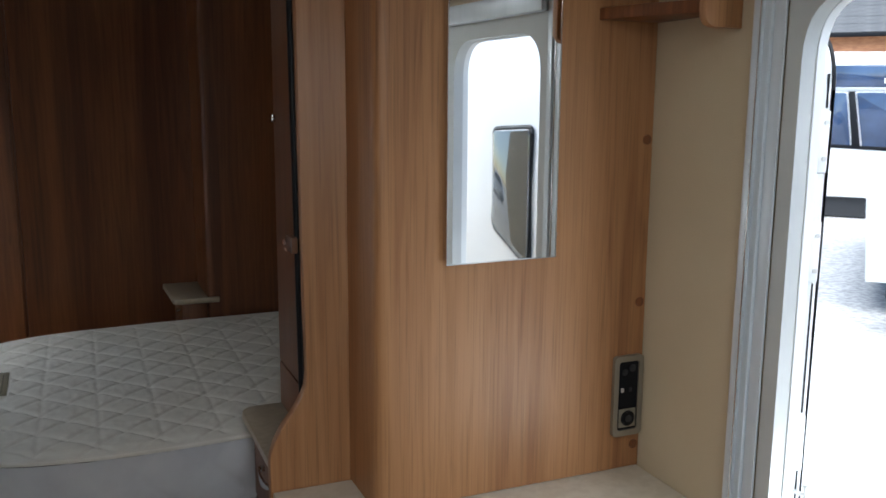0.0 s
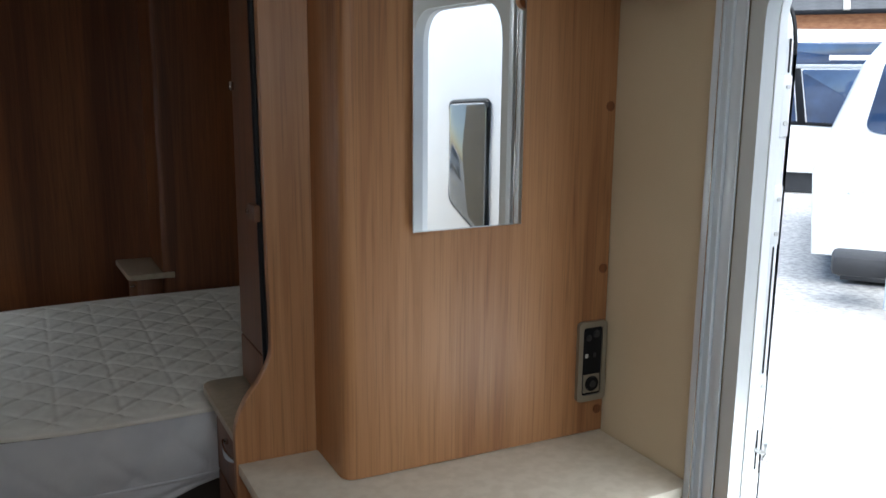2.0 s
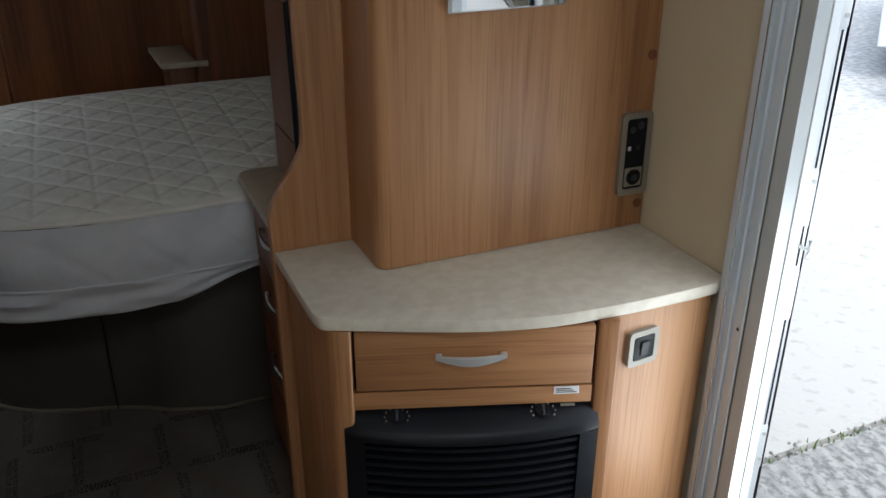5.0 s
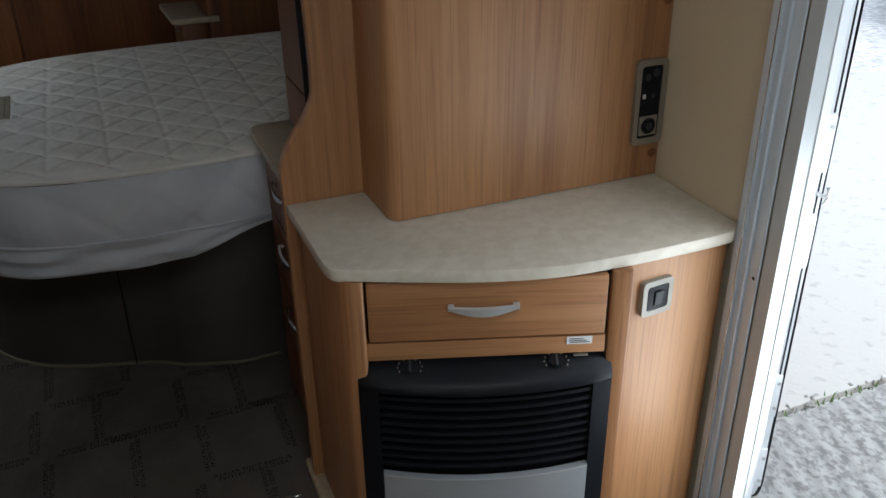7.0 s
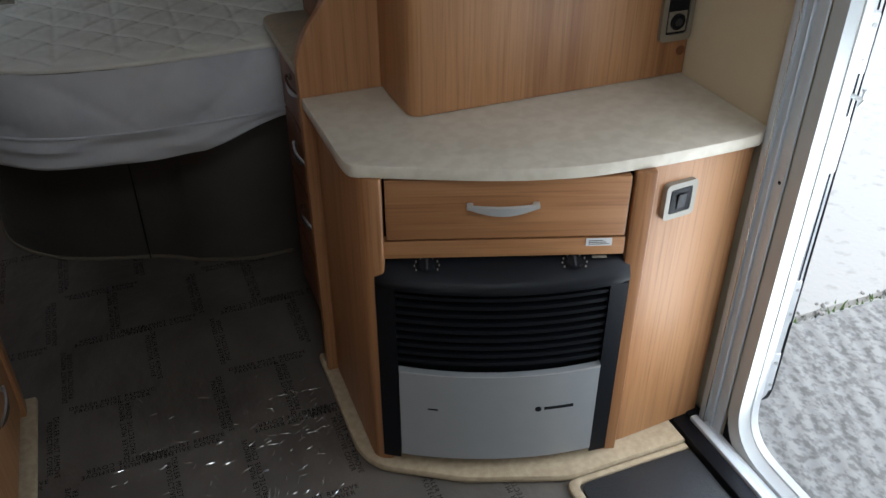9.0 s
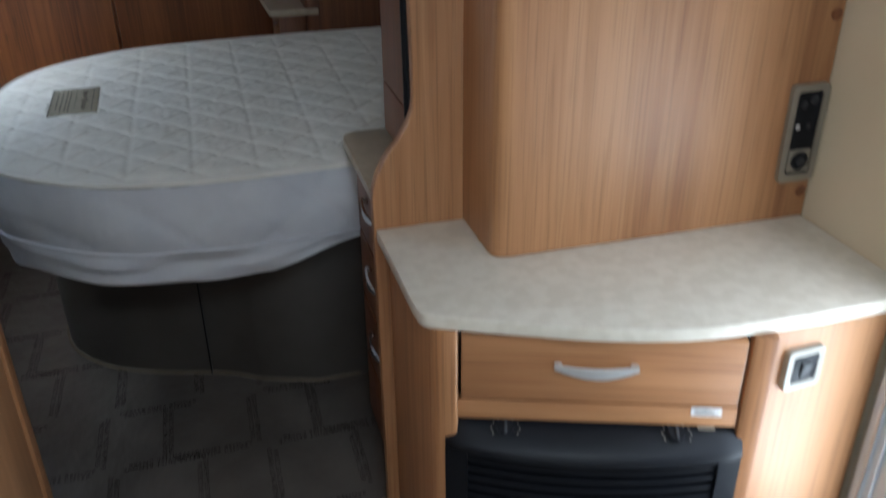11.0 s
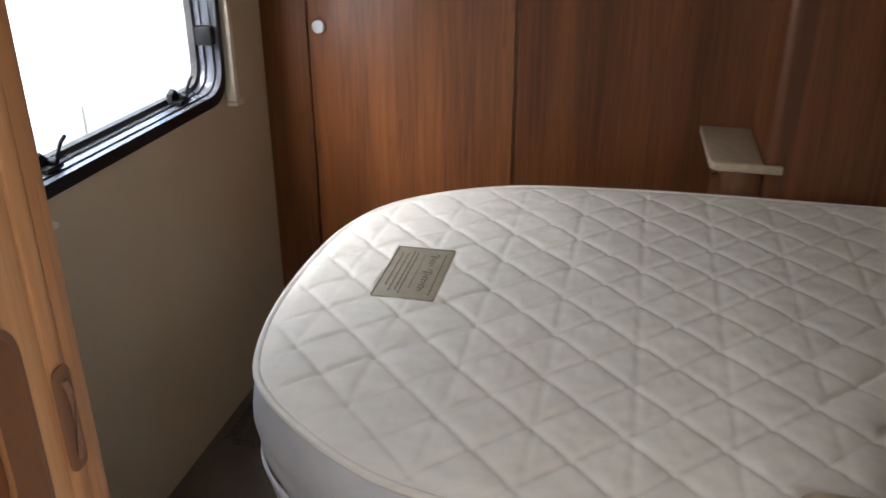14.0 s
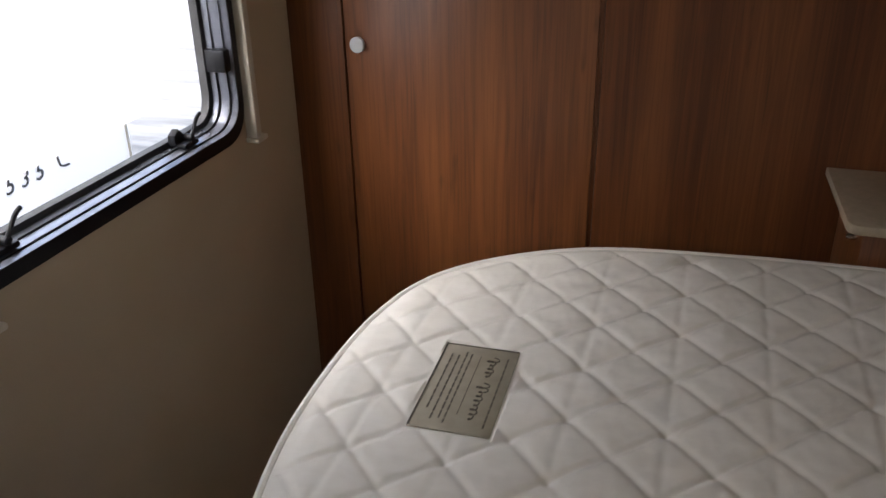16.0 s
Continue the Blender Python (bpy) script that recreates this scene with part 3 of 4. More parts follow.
part("bay_door", prism([(1.527, 1.787), (1.545, 1.786), (1.65, 1.793), (1.7625, 1.801), (1.7625, 1.85), (1.55, 1.82)], 0.026, 0.7535, "z", 0.003), WOOD, dresser)
sw = thing("light_switch", (1.60, 1.78, 0.665), "black rocker switch in a square satin surround", "switch")
SM = pose(1.588, 1.7865, 0.672, 0, 0, 5)
part("surround", ring(rounded(rect(-0.037, 0.037, -0.039, 0.039), 0.011, 5), rounded(rect(-0.026, 0.026, -0.027, 0.027), 0.006, 5), -0.009, 0.004, "y"), BEIGEP, sw).matrix_basis = SM
part("rocker", box(-0.0257, 0.0257, -0.0095, 0.004, -0.0267, 0.0267, 0.003, SM), BLACK, sw)
part("lever", box(-0.010, 0.010, -0.0135, -0.009, -0.015, 0.017, 0.002, SM @ pose(0, 0, 0, 6)), RUBBER, sw)
sticker = thing("paper_sticker", (1.42, 1.80, 0.59), "small white printed paper sticker below the drawer", "sticker")
part("paper", box(0.392, 0.442, -0.0055, -0.0045, 0.594, 0.611, 0, DM), PAPER, sticker)
for k in range(3):
    part("print", box(0.397, 0.437 - 0.006 * k, -0.0065, -0.0057, 0.5975 + 0.004 * k, 0.599 + 0.004 * k, 0, DM), INKB, sticker)

heater = thing("gas_heater", (1.26, 1.86, 0.03), "black louvred gas heater with silver lower panel", "heater")


def bulge(u):
    return -0.035 * (1 - (2 * u - 1) ** 2) - 0.012


def bowed(x0, x1, z0, z1, out, depth, steps=14, lift=0.0, sag=0.0, soft=0.002):
    """A strip across the heater that follows its bowed front."""
    bm = bmesh.new()
    rows = []
    for i in range(steps + 1):
        x = x0 + (x1 - x0) * i / steps
        y = bulge(x / 0.468) - out
        x = x * 1.072 - 0.0175
        k = 1 - (2 * i / steps - 1) ** 2
        rows.append([bm.verts.new(p) for p in ((x, y, z1 + lift * k), (x, y, z0 - sag * k), (x, y + depth, z0 - sag * k), (x, y + depth, z1 + lift * k))])
    for i in range(steps):
        for j in range(4):
            bm.faces.new((rows[i][j], rows[i][(j + 1) % 4], rows[i + 1][(j + 1) % 4], rows[i + 1][j]))
    bm.faces.new(rows[0])
    bm.faces.new(rows[-1])
    bmesh.ops.bevel(bm, geom=[e for e in bm.edges if e.calc_face_angle(0) > 1.2], offset=soft, segments=3, affect="EDGES")
    bm.transform(DM)
    return bm


part("back_plate", bowed(0.004, 0.466, 0.045, 0.55, -0.022, 0.03), BLACK, heater)
def hood(steps=24):
    """The heater's top: a rounded front lip and a top that slopes up to the dresser."""
    bm = bmesh.new()
    rows = []
    for i in range(steps + 1):
        u = i / steps
        y, x = bulge(u), u * 0.468 * 1.072 - 0.0175
        side = 1 - 0.25 * max(0, abs(2 * u - 1) - 0.9) * 10
        lip = [(y - 0.006, 0.513), (y - 0.012, 0.518), (y - 0.014, 0.526), (y - 0.011, 0.535), (y - 0.003, 0.542)]
        line = lip + [(y * 0.45, 0.556), (0.012, 0.568), (0.03, 0.568), (0.03, 0.513)]
        rows.append([bm.verts.new((x, a * side if a < 0 else a, b if b < 0.53 else 0.53 + (b - 0.53) * side)) for a, b in line])
    k = len(rows[0])
    for i in range(steps):
        for q in range(k):
            bm.faces.new((rows[i][q], rows[i][(q + 1) % k], rows[i + 1][(q + 1) % k], rows[i + 1][q]))
    bm.faces.new(rows[0])
    bm.faces.new(rows[-1])
    bm.transform(DM)
    return bm


part("hood", hood(), BLACK, heater)
part("side_cheek", bowed(0.0, 0.036, 0.045, 0.514, 0.006, 0.05, 4, soft=0.011), BLACK, heater)
part("side_cheek", bowed(0.432, 0.468, 0.045, 0.514, 0.006, 0.05, 4, soft=0.011), BLACK, heater)
for k in range(9):
    part("louvre", bowed(0.037, 0.431, 0.329 + 0.0206 * k, 0.3375 + 0.0206 * k, 0.001, 0.02), BLACK, heater)
lower = part("lower_panel", bowed(0.038, 0.432, 0.06, 0.309, 0.009, 0.015, lift=-0.004), SILVER, heater, "silver painted lower panel")
part("panel_lip", bowed(0.038, 0.432, 0.3045, 0.3085, 0.0105, 0.004, lift=-0.004, soft=0.001), SATIN, lower, "bright upper lip of the panel")
part("catch_slot", bowed(0.093, 0.113, 0.205, 0.209, 0.0098, 0.004, 3), BLACK, lower)
part("maker_mark", join(disc(0.007, 0.002, DM @ pose(0.318, bulge(0.318 / 0.468) - 0.0095, 0.207, 90), 16, 0), bowed(0.325, 0.385, 0.203, 0.211, 0.0096, 0.002, 4)), BLACK, lower, "dark maker's mark")
for x in (0.085, 0.372):
    kn = part("control_knob", disc(0.016, 0.005, DM @ pose(x, -0.014, 0.563, 22), 24), BLACK, heater)
    for k in range(9):
        a = radians(-30 + 30 * k)
        part("scale_dot", box(-0.0012, 0.0012, -0.0012, 0.0012, -0.0035, 0.0005, 0, DM @ pose(x, -0.014, 0.563, 22) @ pose(0.024 * math.cos(a), 0.019 * math.sin(a), 0)), BEIGEP, kn)
    part("pointer", box(-0.0025, 0.0025, -0.013, 0.013, 0.0, 0.0035, 0.001, DM @ pose(x, -0.014, 0.565, 22)), RUBBER, kn)
part("maker_mark", box(0.408, 0.436, -0.006, 0.001, 0.5655, 0.5675, 0, DM), BEIGEP, heater, "pale printed mark")

edging = thing("floor_edging", (1.3, 2.0, 0.0), "tan carpet edging round the foot of the dresser", "edging", kind="structure")
part("strip", prism(rounded([(0.968, 2.345), (0.968, 2.0), (0.985, 1.93), (1.17, 1.815), (1.385, 1.735), (1.692, 1.735), (1.692, 1.82), (1.73, 1.835), (1.73, 2.3), (1.1, 2.345)], [0.01, 0, 0.05, 0, 0.02, 0, 0, 0, 0, 0], 6), 0.001, 0.024, "z", 0.008), CARPET, edging)
part("mat_border", prism(rounded([(1.372, 0.96), (1.397, 0.96), (1.397, 1.718), (1.692, 1.718), (1.692, 1.733), (1.372, 1.733)], [0.004, 0.004, 0.02, 0.0, 0.0, 0.03], 6), 0.001, 0.014, "z", 0.005), CARPET, edging)
mat_t = thing("door_mat", (1.56, 1.36, 0), "black rubber door mat inside the entrance", "mat")
part("pad", prism(rounded(rect(1.40, 1.693, 0.98, 1.715), 0.03), 0.001, 0.012, "z", 0.004), RUBBER, mat_t)
structure("trim_threshold", join(box(1.697, 1.7365, 0.95, 1.815, 0.0005, 0.028, 0.003), box(1.737, XR - 0.014, 1.787, 1.83, 0.0005, 0.034, 0.003)), BLACK, "black threshold strip at the entrance", "trim")

shelf = thing("wall_shelf", (1.7, 1.97, 1.74), "cherry-look wall shelf with rounded side panel", "shelf")
part("board", prism([(1.64, 2.0885), (1.66, 2.02), (1.735, 1.857), (XR - 0.003, 1.857), (XR - 0.003, 2.0885)], 1.775, 1.80, "z", 0.003), WOOD_D, shelf)
part("end_panel", prism(rounded([(1.70, 1.93), (1.70, 1.745), (XR - 0.003, 1.745), (XR - 0.003, 1.93)], [0, 0.03, 0.0, 0], 6), 1.836, 1.856, "y", 0.003), WOOD, shelf)

# ---- partition, folded door, wardrobe, bedside ----
part_t = thing("partition", (1.3, 2.285, 0), "cherry-look partition panel with a waved front edge", "partition", kind="structure")
wave = smooth_line([(0.974, 0.79), (0.976, 0.86), (0.998, 0.915), (1.028, 0.955), (1.05, 0.995), (1.057, 1.04), (1.054, 1.2)], 6)
part("board", prism([(XR - 0.003, 0.002), (0.976, 0.002)] + wave + [(1.047, ZC - 0.003), (XR - 0.003, ZC - 0.003)], 2.27, 2.298, "y", 0.004), WOOD, part_t)
fold = thing("folding_door", (1.08, 2.325, 0.8), "dark folded concertina door strapped to the partition", "folding door")
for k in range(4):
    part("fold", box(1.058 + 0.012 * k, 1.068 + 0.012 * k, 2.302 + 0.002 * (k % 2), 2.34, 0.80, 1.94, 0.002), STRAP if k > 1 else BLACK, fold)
part("pull_bar", tube([(1.062, 2.322, 0.80), (1.05, 2.322, 1.94)], 0.009, 10), BLACK, fold)
st = part("strap", box(1.036, 1.05, 2.296, 2.352, 1.29, 1.325, 0.003), STRAP, fold, "brown leather strap")
part("stud", disc(0.007, 0.006, pose(1.034, 2.345, 1.308, 0, 90), 16), CHROME, st)
wardrobe = thing("wardrobe", (1.45, 2.53, 0.81), "dark wood-look overbed wardrobe above the bedside unit", "wardrobe")
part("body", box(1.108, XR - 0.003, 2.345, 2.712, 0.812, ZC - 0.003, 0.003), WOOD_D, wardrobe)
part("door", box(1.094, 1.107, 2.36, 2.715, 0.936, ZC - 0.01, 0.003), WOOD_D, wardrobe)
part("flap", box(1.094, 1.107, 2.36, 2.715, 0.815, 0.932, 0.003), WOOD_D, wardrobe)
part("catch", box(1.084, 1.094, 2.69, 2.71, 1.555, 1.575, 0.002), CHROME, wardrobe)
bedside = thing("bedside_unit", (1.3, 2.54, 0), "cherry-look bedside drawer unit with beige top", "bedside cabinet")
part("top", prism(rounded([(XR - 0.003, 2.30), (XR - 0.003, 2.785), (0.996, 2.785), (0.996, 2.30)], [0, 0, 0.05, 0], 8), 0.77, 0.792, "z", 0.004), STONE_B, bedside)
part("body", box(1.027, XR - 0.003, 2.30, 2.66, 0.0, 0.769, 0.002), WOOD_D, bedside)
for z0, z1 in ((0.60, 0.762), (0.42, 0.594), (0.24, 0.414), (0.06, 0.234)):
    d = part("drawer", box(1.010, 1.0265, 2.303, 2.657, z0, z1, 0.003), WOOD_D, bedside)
    if z0 > 0.1:
        bow_handle(d, pose(1.0095, 2.47, (z0 + z1) / 2 + 0.04, 0, 0, -90), 0.13, mat=CHROME, label="chrome bow handle")

# ---- bed ----
outline = [(1.405, 3.985)] + smooth_line([(1.0, 3.98), (0.75, 3.968), (0.436, 3.92), (0.203, 3.768), (0.11, 3.565), (0.098, 3.26), (0.138, 3.015), (0.217, 2.88), (0.412, 2.746), (0.615, 2.699), (0.82, 2.693), (1.0, 2.702)], 6) + [(1.2, 2.705), (1.405, 2.71)]
bed = thing("mattress", (0.75, 3.3, 0.48), "white quilted island mattress with a rounded foot", "mattress")


def inside(x, y, line):
    hit, k = False, len(line)
    for i in range(k):
        (xa, ya), (xb, yb) = line[i], line[(i + 1) % k]
        if (ya > y) != (yb > y) and x < (xb - xa) * (y - ya) / (yb - ya) + xa:
            hit = not hit
    return hit


def rim_distance(x, y, line):
    best, k = 9.0, len(line)
    for i in range(k):
        (xa, ya), (xb, yb) = line[i], line[(i + 1) % k]
        dx, dy = xb - xa, yb - ya
        t = max(0, min(1, ((x - xa) * dx + (y - ya) * dy) / (dx * dx + dy * dy + 1e-12)))
        best = min(best, math.hypot(x - xa - t * dx, y - ya - t * dy))
    return best


def quilt(x, y):
    """Stitched diamonds: three sets of seams that pull the padding down."""
    if abs(x - 0.333) < 0.069 and abs(y - 3.358) < 0.122:
        return 0.0
    depth = 0.0
    for u, pitch, amount in (((x + y - 3.972) * 0.7071, 0.1045, 0.0049), ((y - x - 2.68) * 0.7071, 0.1, 0.0049), (x - 0.647, 0.149, 0.0022)):
        d = abs((u / pitch + 0.5) % 1.0 - 0.5) * pitch
        depth += amount * (0.7 * math.exp(-((d / 0.0062) ** 2)) + 0.3 * math.exp(-d / 0.018))
    return 0.003 - depth + 0.0016 * noise.noise((x * 24, y * 24, 0.3)) + 0.0009 * noise.noise((x * 70, y * 38, 4.1)) + 0.004 * noise.noise((x * 4, y * 4, 1.7))


def offset_in(line, d):
    """The outline moved inwards by d."""
    out, k = [], len(line)
    for i in range(k):
        a, b = Vector(line[i - 1]), Vector(line[(i + 1) % k])
        t = (b - a).normalized()
        out.append((line[i][0] - t.y * d, line[i][1] + t.x * d))
    return out


bm = bmesh.new()
STEP = 0.0042
rim_line = offset_in(outline, 0.004)
grid = {}
nx, ny = int(1.36 / STEP) + 2, int(1.36 / STEP) + 2
for i in range(nx):
    for j in range(ny):
        x, y = 0.07 + i * STEP, 2.665 + j * STEP
        if inside(x, y, rim_line):
            d = rim_distance(x, y, rim_line)
            if d > 0.007:
                f = min(1, d / 0.05)
                grid[i, j] = bm.verts.new((x, y, 0.752 - 0.007 * (1 - f) ** 2 + quilt(x, y) * min(1, d / 0.03)))
for (i, j) in list(grid):
    q = [grid.get(c) for c in ((i, j), (i + 1, j), (i + 1, j + 1), (i, j + 1))]
    if all(q):
        bm.faces.new(q)
open_edges = [e for e in bm.edges if e.is_boundary]
outer = [bm.verts.new((x, y, 0.746)) for x, y in rim_line]
rim_edges = [bm.edges.new((outer[i], outer[(i + 1) % len(outer)])) for i in range(len(outer))]
bmesh.ops.bridge_loops(bm, edges=open_edges + rim_edges)
part("quilted_top", bm, TICK, bed)
part("piping", tube([(x, y, 0.742) for x, y in offset_in(outline, -0.002)], 0.007, 8, True), TICK, bed, "white corded piping")


def border(z0, z1, bulge_out, wrinkle, seed, rows=8, sub=3, stitched=False):
    bm = bmesh.new()
    line = []
    k = len(outline)
    for i in range(k):
        for s in range(sub):
            line.append(tuple(Vector(outline[i]).lerp(Vector(outline[(i + 1) % k]), s / sub)))
    rings = []
    for r in range(rows + 1):
        f = r / rows
        grown = offset_in(line, -bulge_out(f))
        ringv = []
        for i, (x, y) in enumerate(grown):
            w = wrinkle * noise.noise((x * 7 + seed, y * 7, f * 2.5))
            if stitched:
                along, z = (x + y) * 0.9, z0 + (z1 - z0) * f
                for u in (along + z, along - z):
                    d = abs((u / 0.17 + 0.5) % 1.0 - 0.5) * 0.17
                    w += 0.006 * math.exp(-d / 0.012)
            ringv.append(bm.verts.new((x + w * 0.4, y + w, z0 + (z1 - z0) * f + (1 - f) * (0.3 * w + (max(0.0, min(x, 1.05) - 0.8) * 0.3 if z0 < 0.5 and y < 2.9 else 0.0)))))
        rings.append(ringv)
    k = len(line)
    for r in range(rows):
        for i in range(k):
            bm.faces.new((rings[r][i], rings[r][(i + 1) % k], rings[r + 1][(i + 1) % k], rings[r + 1][i]))
    return bm


part("border", border(0.565, 0.735, lambda f: 0.004 + 0.01 * math.sin(math.pi * f), 0.006, 0, 14, 5, True), SIDE, bed, "grey-white quilted mattress border")
part("cover_skirt", border(0.478, 0.572, lambda f: -0.012 + 0.018 * f ** 0.6, 0.016, 5, 10, 5), SIDE, bed, "loose grey-white fabric cover hem")
part("hem_cord", tube([(x, y, 0.568) for x, y in offset_in(outline, -0.006)], 0.004, 6, True), SIDE, bed)
tag_t = thing("mattress_label", (0.333, 3.36, 0.756), "grey-beige woven maker's label sewn on the mattress", "label")
LM = pose(0.333, 3.358, 0.7545, 0, 0, 1.5)
part("cloth", box(-0.064, 0.064, -0.117, 0.117, -0.004, 0.0005, 0.001, LM), LABEL, tag_t)
part("stitched_edge", join(box(-0.0635, -0.0605, -0.1165, 0.1165, 0.0005, 0.0014, 0, LM), box(-0.0635, 0.0635, 0.1135, 0.1165, 0.0005, 0.0014, 0, LM)), INKB, tag_t)
for u, v0, v1 in ((-0.047, -0.07, 0.085), (-0.035, -0.095, 0.09), (-0.023, -0.09, 0.098), (-0.014, -0.1, 0.1), (0.003, -0.075, 0.088), (0.048, -0.1, 0.09)):
    v = v0
    while v < v1 - 0.006:
        n = 0.006 + 0.014 * abs(math.sin(v * 173 + u * 91))
        part("print_line", box(u, u + (0.0012 if u == 0.003 else 0.003), v, min(v + (n if u != 0.003 else 0.2), v1), 0.0008, 0.0012, 0, LM), INKB, tag_t)
        v += n + 0.003 if u != 0.003 else 1.0
def cursive(y0, y1, loops):
    """Looped handwriting along y with a tall first stroke."""
    line = []
    for i in range(loops * 10 + 1):
        a, t = i * 0.628, i / (loops * 10)
        tall = 0.0105 if t < 0.2 else 0.0048 + 0.002 * math.sin(a * 0.37)
        line.append(LM @ Vector((0.026 + tall * math.sin(a), y0 + (y1 - y0) * t + 0.0042 * math.cos(a), 0.0008)))
    return tube(line, 0.0011, 5)


part("script", join(cursive(0.085, 0.03, 5), cursive(0.01, -0.085, 8)), INKB, tag_t, "flowing script lettering, not legible")

base = thing("bed_base", (0.8, 3.4, 0), "dark curved bed base box under the mattress", "bed base")
bline = smooth_line([(1.0, 3.95), (0.6, 3.90), (0.33, 3.78), (0.19, 3.58), (0.165, 3.42), (0.20, 3.25), (0.31, 3.12), (0.45, 3.05), (0.64, 2.99), (0.74, 2.93)], 6)
part("box", prism(bline + [(0.90, 2.875), (1.02, 2.875), (1.4, 2.875), (1.4, 3.95)], 0.0, 0.50, "z", 0.003), BASE, base)
part("joint", box(0.598, 0.602, 2.985, 3.015, 0.01, 0.49, 0), BLACK, base)
part("foot_trim", tube([(x, y, 0.006) for x, y in offset_in(bline + [(0.90, 2.876), (1.02, 2.876)], -0.003)], 0.006, 6), TRIMD, base, "tan foot trim")
head = thing("headboard", (1.55, 3.4, 0.5), "cream upholstered headboard block against the wall", "headboard")
part("cushion", box(1.408, XR - 0.004, 2.72, 3.985, 0.5, 0.892, 0.02, None, 4), HEADV, head)

part("piping", tube([(1.412, 2.74, 0.885), (1.412, 3.97, 0.885)], 0.005), TICK, head, "pale corded piping")

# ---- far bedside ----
column = thing("corner_column", (1.4, 4.1, 0.0), "dark wood-look corner column with rounded edge", "column", kind="structure")
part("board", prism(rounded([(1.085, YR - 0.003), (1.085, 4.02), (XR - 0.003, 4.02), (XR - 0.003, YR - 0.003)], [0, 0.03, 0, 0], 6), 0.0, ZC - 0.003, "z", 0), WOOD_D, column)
far = thing("bedside_cabinet", (1.4, 4.1, 0), "slim dark wood-look bedside cabinet with beige shelf top", "bedside cabinet")
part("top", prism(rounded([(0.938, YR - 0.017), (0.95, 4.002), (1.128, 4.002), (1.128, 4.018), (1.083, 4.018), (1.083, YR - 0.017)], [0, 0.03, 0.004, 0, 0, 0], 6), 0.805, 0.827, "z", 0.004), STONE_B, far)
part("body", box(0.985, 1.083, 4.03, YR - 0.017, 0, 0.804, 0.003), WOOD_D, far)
part("knob", disc(0.007, 0.02, pose(0.975, 4.09, 0.765, 0, 90), 12), CHROME, far)

# ---- tall kitchen unit ----
tall = thing("tall_unit", (0.0, 1.9, 0), "tall cherry-look kitchen unit with metal pulls", "cabinet")
part("end_panel", box(XL + 0.003, 0.252, 2.405, 2.43, 0.002, ZC - 0.003, 0.004), WOOD, tall)
part("body", box(XL + 0.003, 0.2, 1.2, 2.404, 0.002, ZC - 0.003, 0), WOOD_D, tall)
part("stile", box(0.201, 0.254, 2.382, 2.404, 0.002, ZC - 0.003, 0.004), WOOD, tall)
part("front_panel", ring(rounded(rect(1.5, 2.381, 0.90, ZC - 0.003), 0.001, 8), rounded(rect(1.62, 2.357, 0.955, 1.19), 0.045, 8), 0.201, 0.25), WOOD, tall)
part("niche_rim", ring(rounded(rect(1.62, 2.357, 0.955, 1.19), 0.045, 8), rounded(rect(1.626, 2.351, 0.961, 1.184), 0.042, 8), 0.215, 0.2515), STRAP, tall, "dark brown niche rim")
part("ledge", box(0.205, 0.262, 1.55, 2.362, 0.935, 0.953, 0.003), STONE_B, tall)
pull = part("edge_pull", prism(rounded(rect(2.379, 2.403, 0.998, 1.115), 0.0115, 6), 0.2542, 0.2585, "x", 0.002), STRAP, tall, "oblong brown plastic pull")
part("pull_bar", tube([(0.259, 2.391, 1.10), (0.263, 2.391, 1.088), (0.263, 2.391, 1.028), (0.259, 2.391, 1.013)], 0.0038), STRAP, pull)
low = part("lower_door", box(0.226, 0.248, 1.80, 2.381, 0.05, 0.895, 0.004), WOOD, tall)
bow_handle(low, pose(0.2485, 2.2, 0.22, 0, 0, 90), 0.13, mat=CHROME, label="chrome bow handle")
structure("trim_tall_unit", box(0.2, 0.275, 1.2, 2.45, 0.001, 0.022, 0.006), CARPET, "tan carpet edging at the foot of the kitchen unit", "trim")

# ---- outside ----
GZ = -0.48
bm = bmesh.new()
bmesh.ops.create_grid(bm, x_segments=1, y_segments=1, size=400)
bmesh.ops.translate(bm, vec=(0, 0, GZ), verts=bm.verts)
structure("ground", bm, GRAVEL, "pale gravel yard reaching into the distance", "ground", False)
for y0, y1, stuff in ((-8, 2.41, CONC_D), (2.44, 5.6, CONC)):
    structure("pavement", box(-3, 14, y0, y1, GZ - 0.05, GZ + 0.03, 0.008), stuff, "rough brushed concrete yard slab", "pavement")


structure("road", box(-60, -0.6, 5.62, 60, GZ - 0.05, GZ + 0.02, 0), TARMAC, "worn grey tarmac beyond the parked caravan", "road")
joint_stones = bmesh.new()
rng = random.Random(8)
for k in range(150):
    r = rng.uniform(0.004, 0.013)
    bmesh.ops.create_icosphere(joint_stones, subdivisions=1, radius=r, matrix=pose(rng.uniform(2.2, 5.5), 2.425 + rng.gauss(0, 0.022), GZ + 0.026 + r * 0.3, rng.uniform(0, 90), rng.uniform(0, 90), 0) @ Matrix.Diagonal((1.4, 1.0, 0.6, 1)))
tagged(part("joint_stones", joint_stones, CONC_D, None, "", False), "loose crumbled stones along the slab joint", "stones", kind="stuff")


def vehicle_body(parent, profile, y0, y1, m, name="body"):
    return part(name, prism(profile, y0, y1, "y", 0.06, m), PAINT, parent)


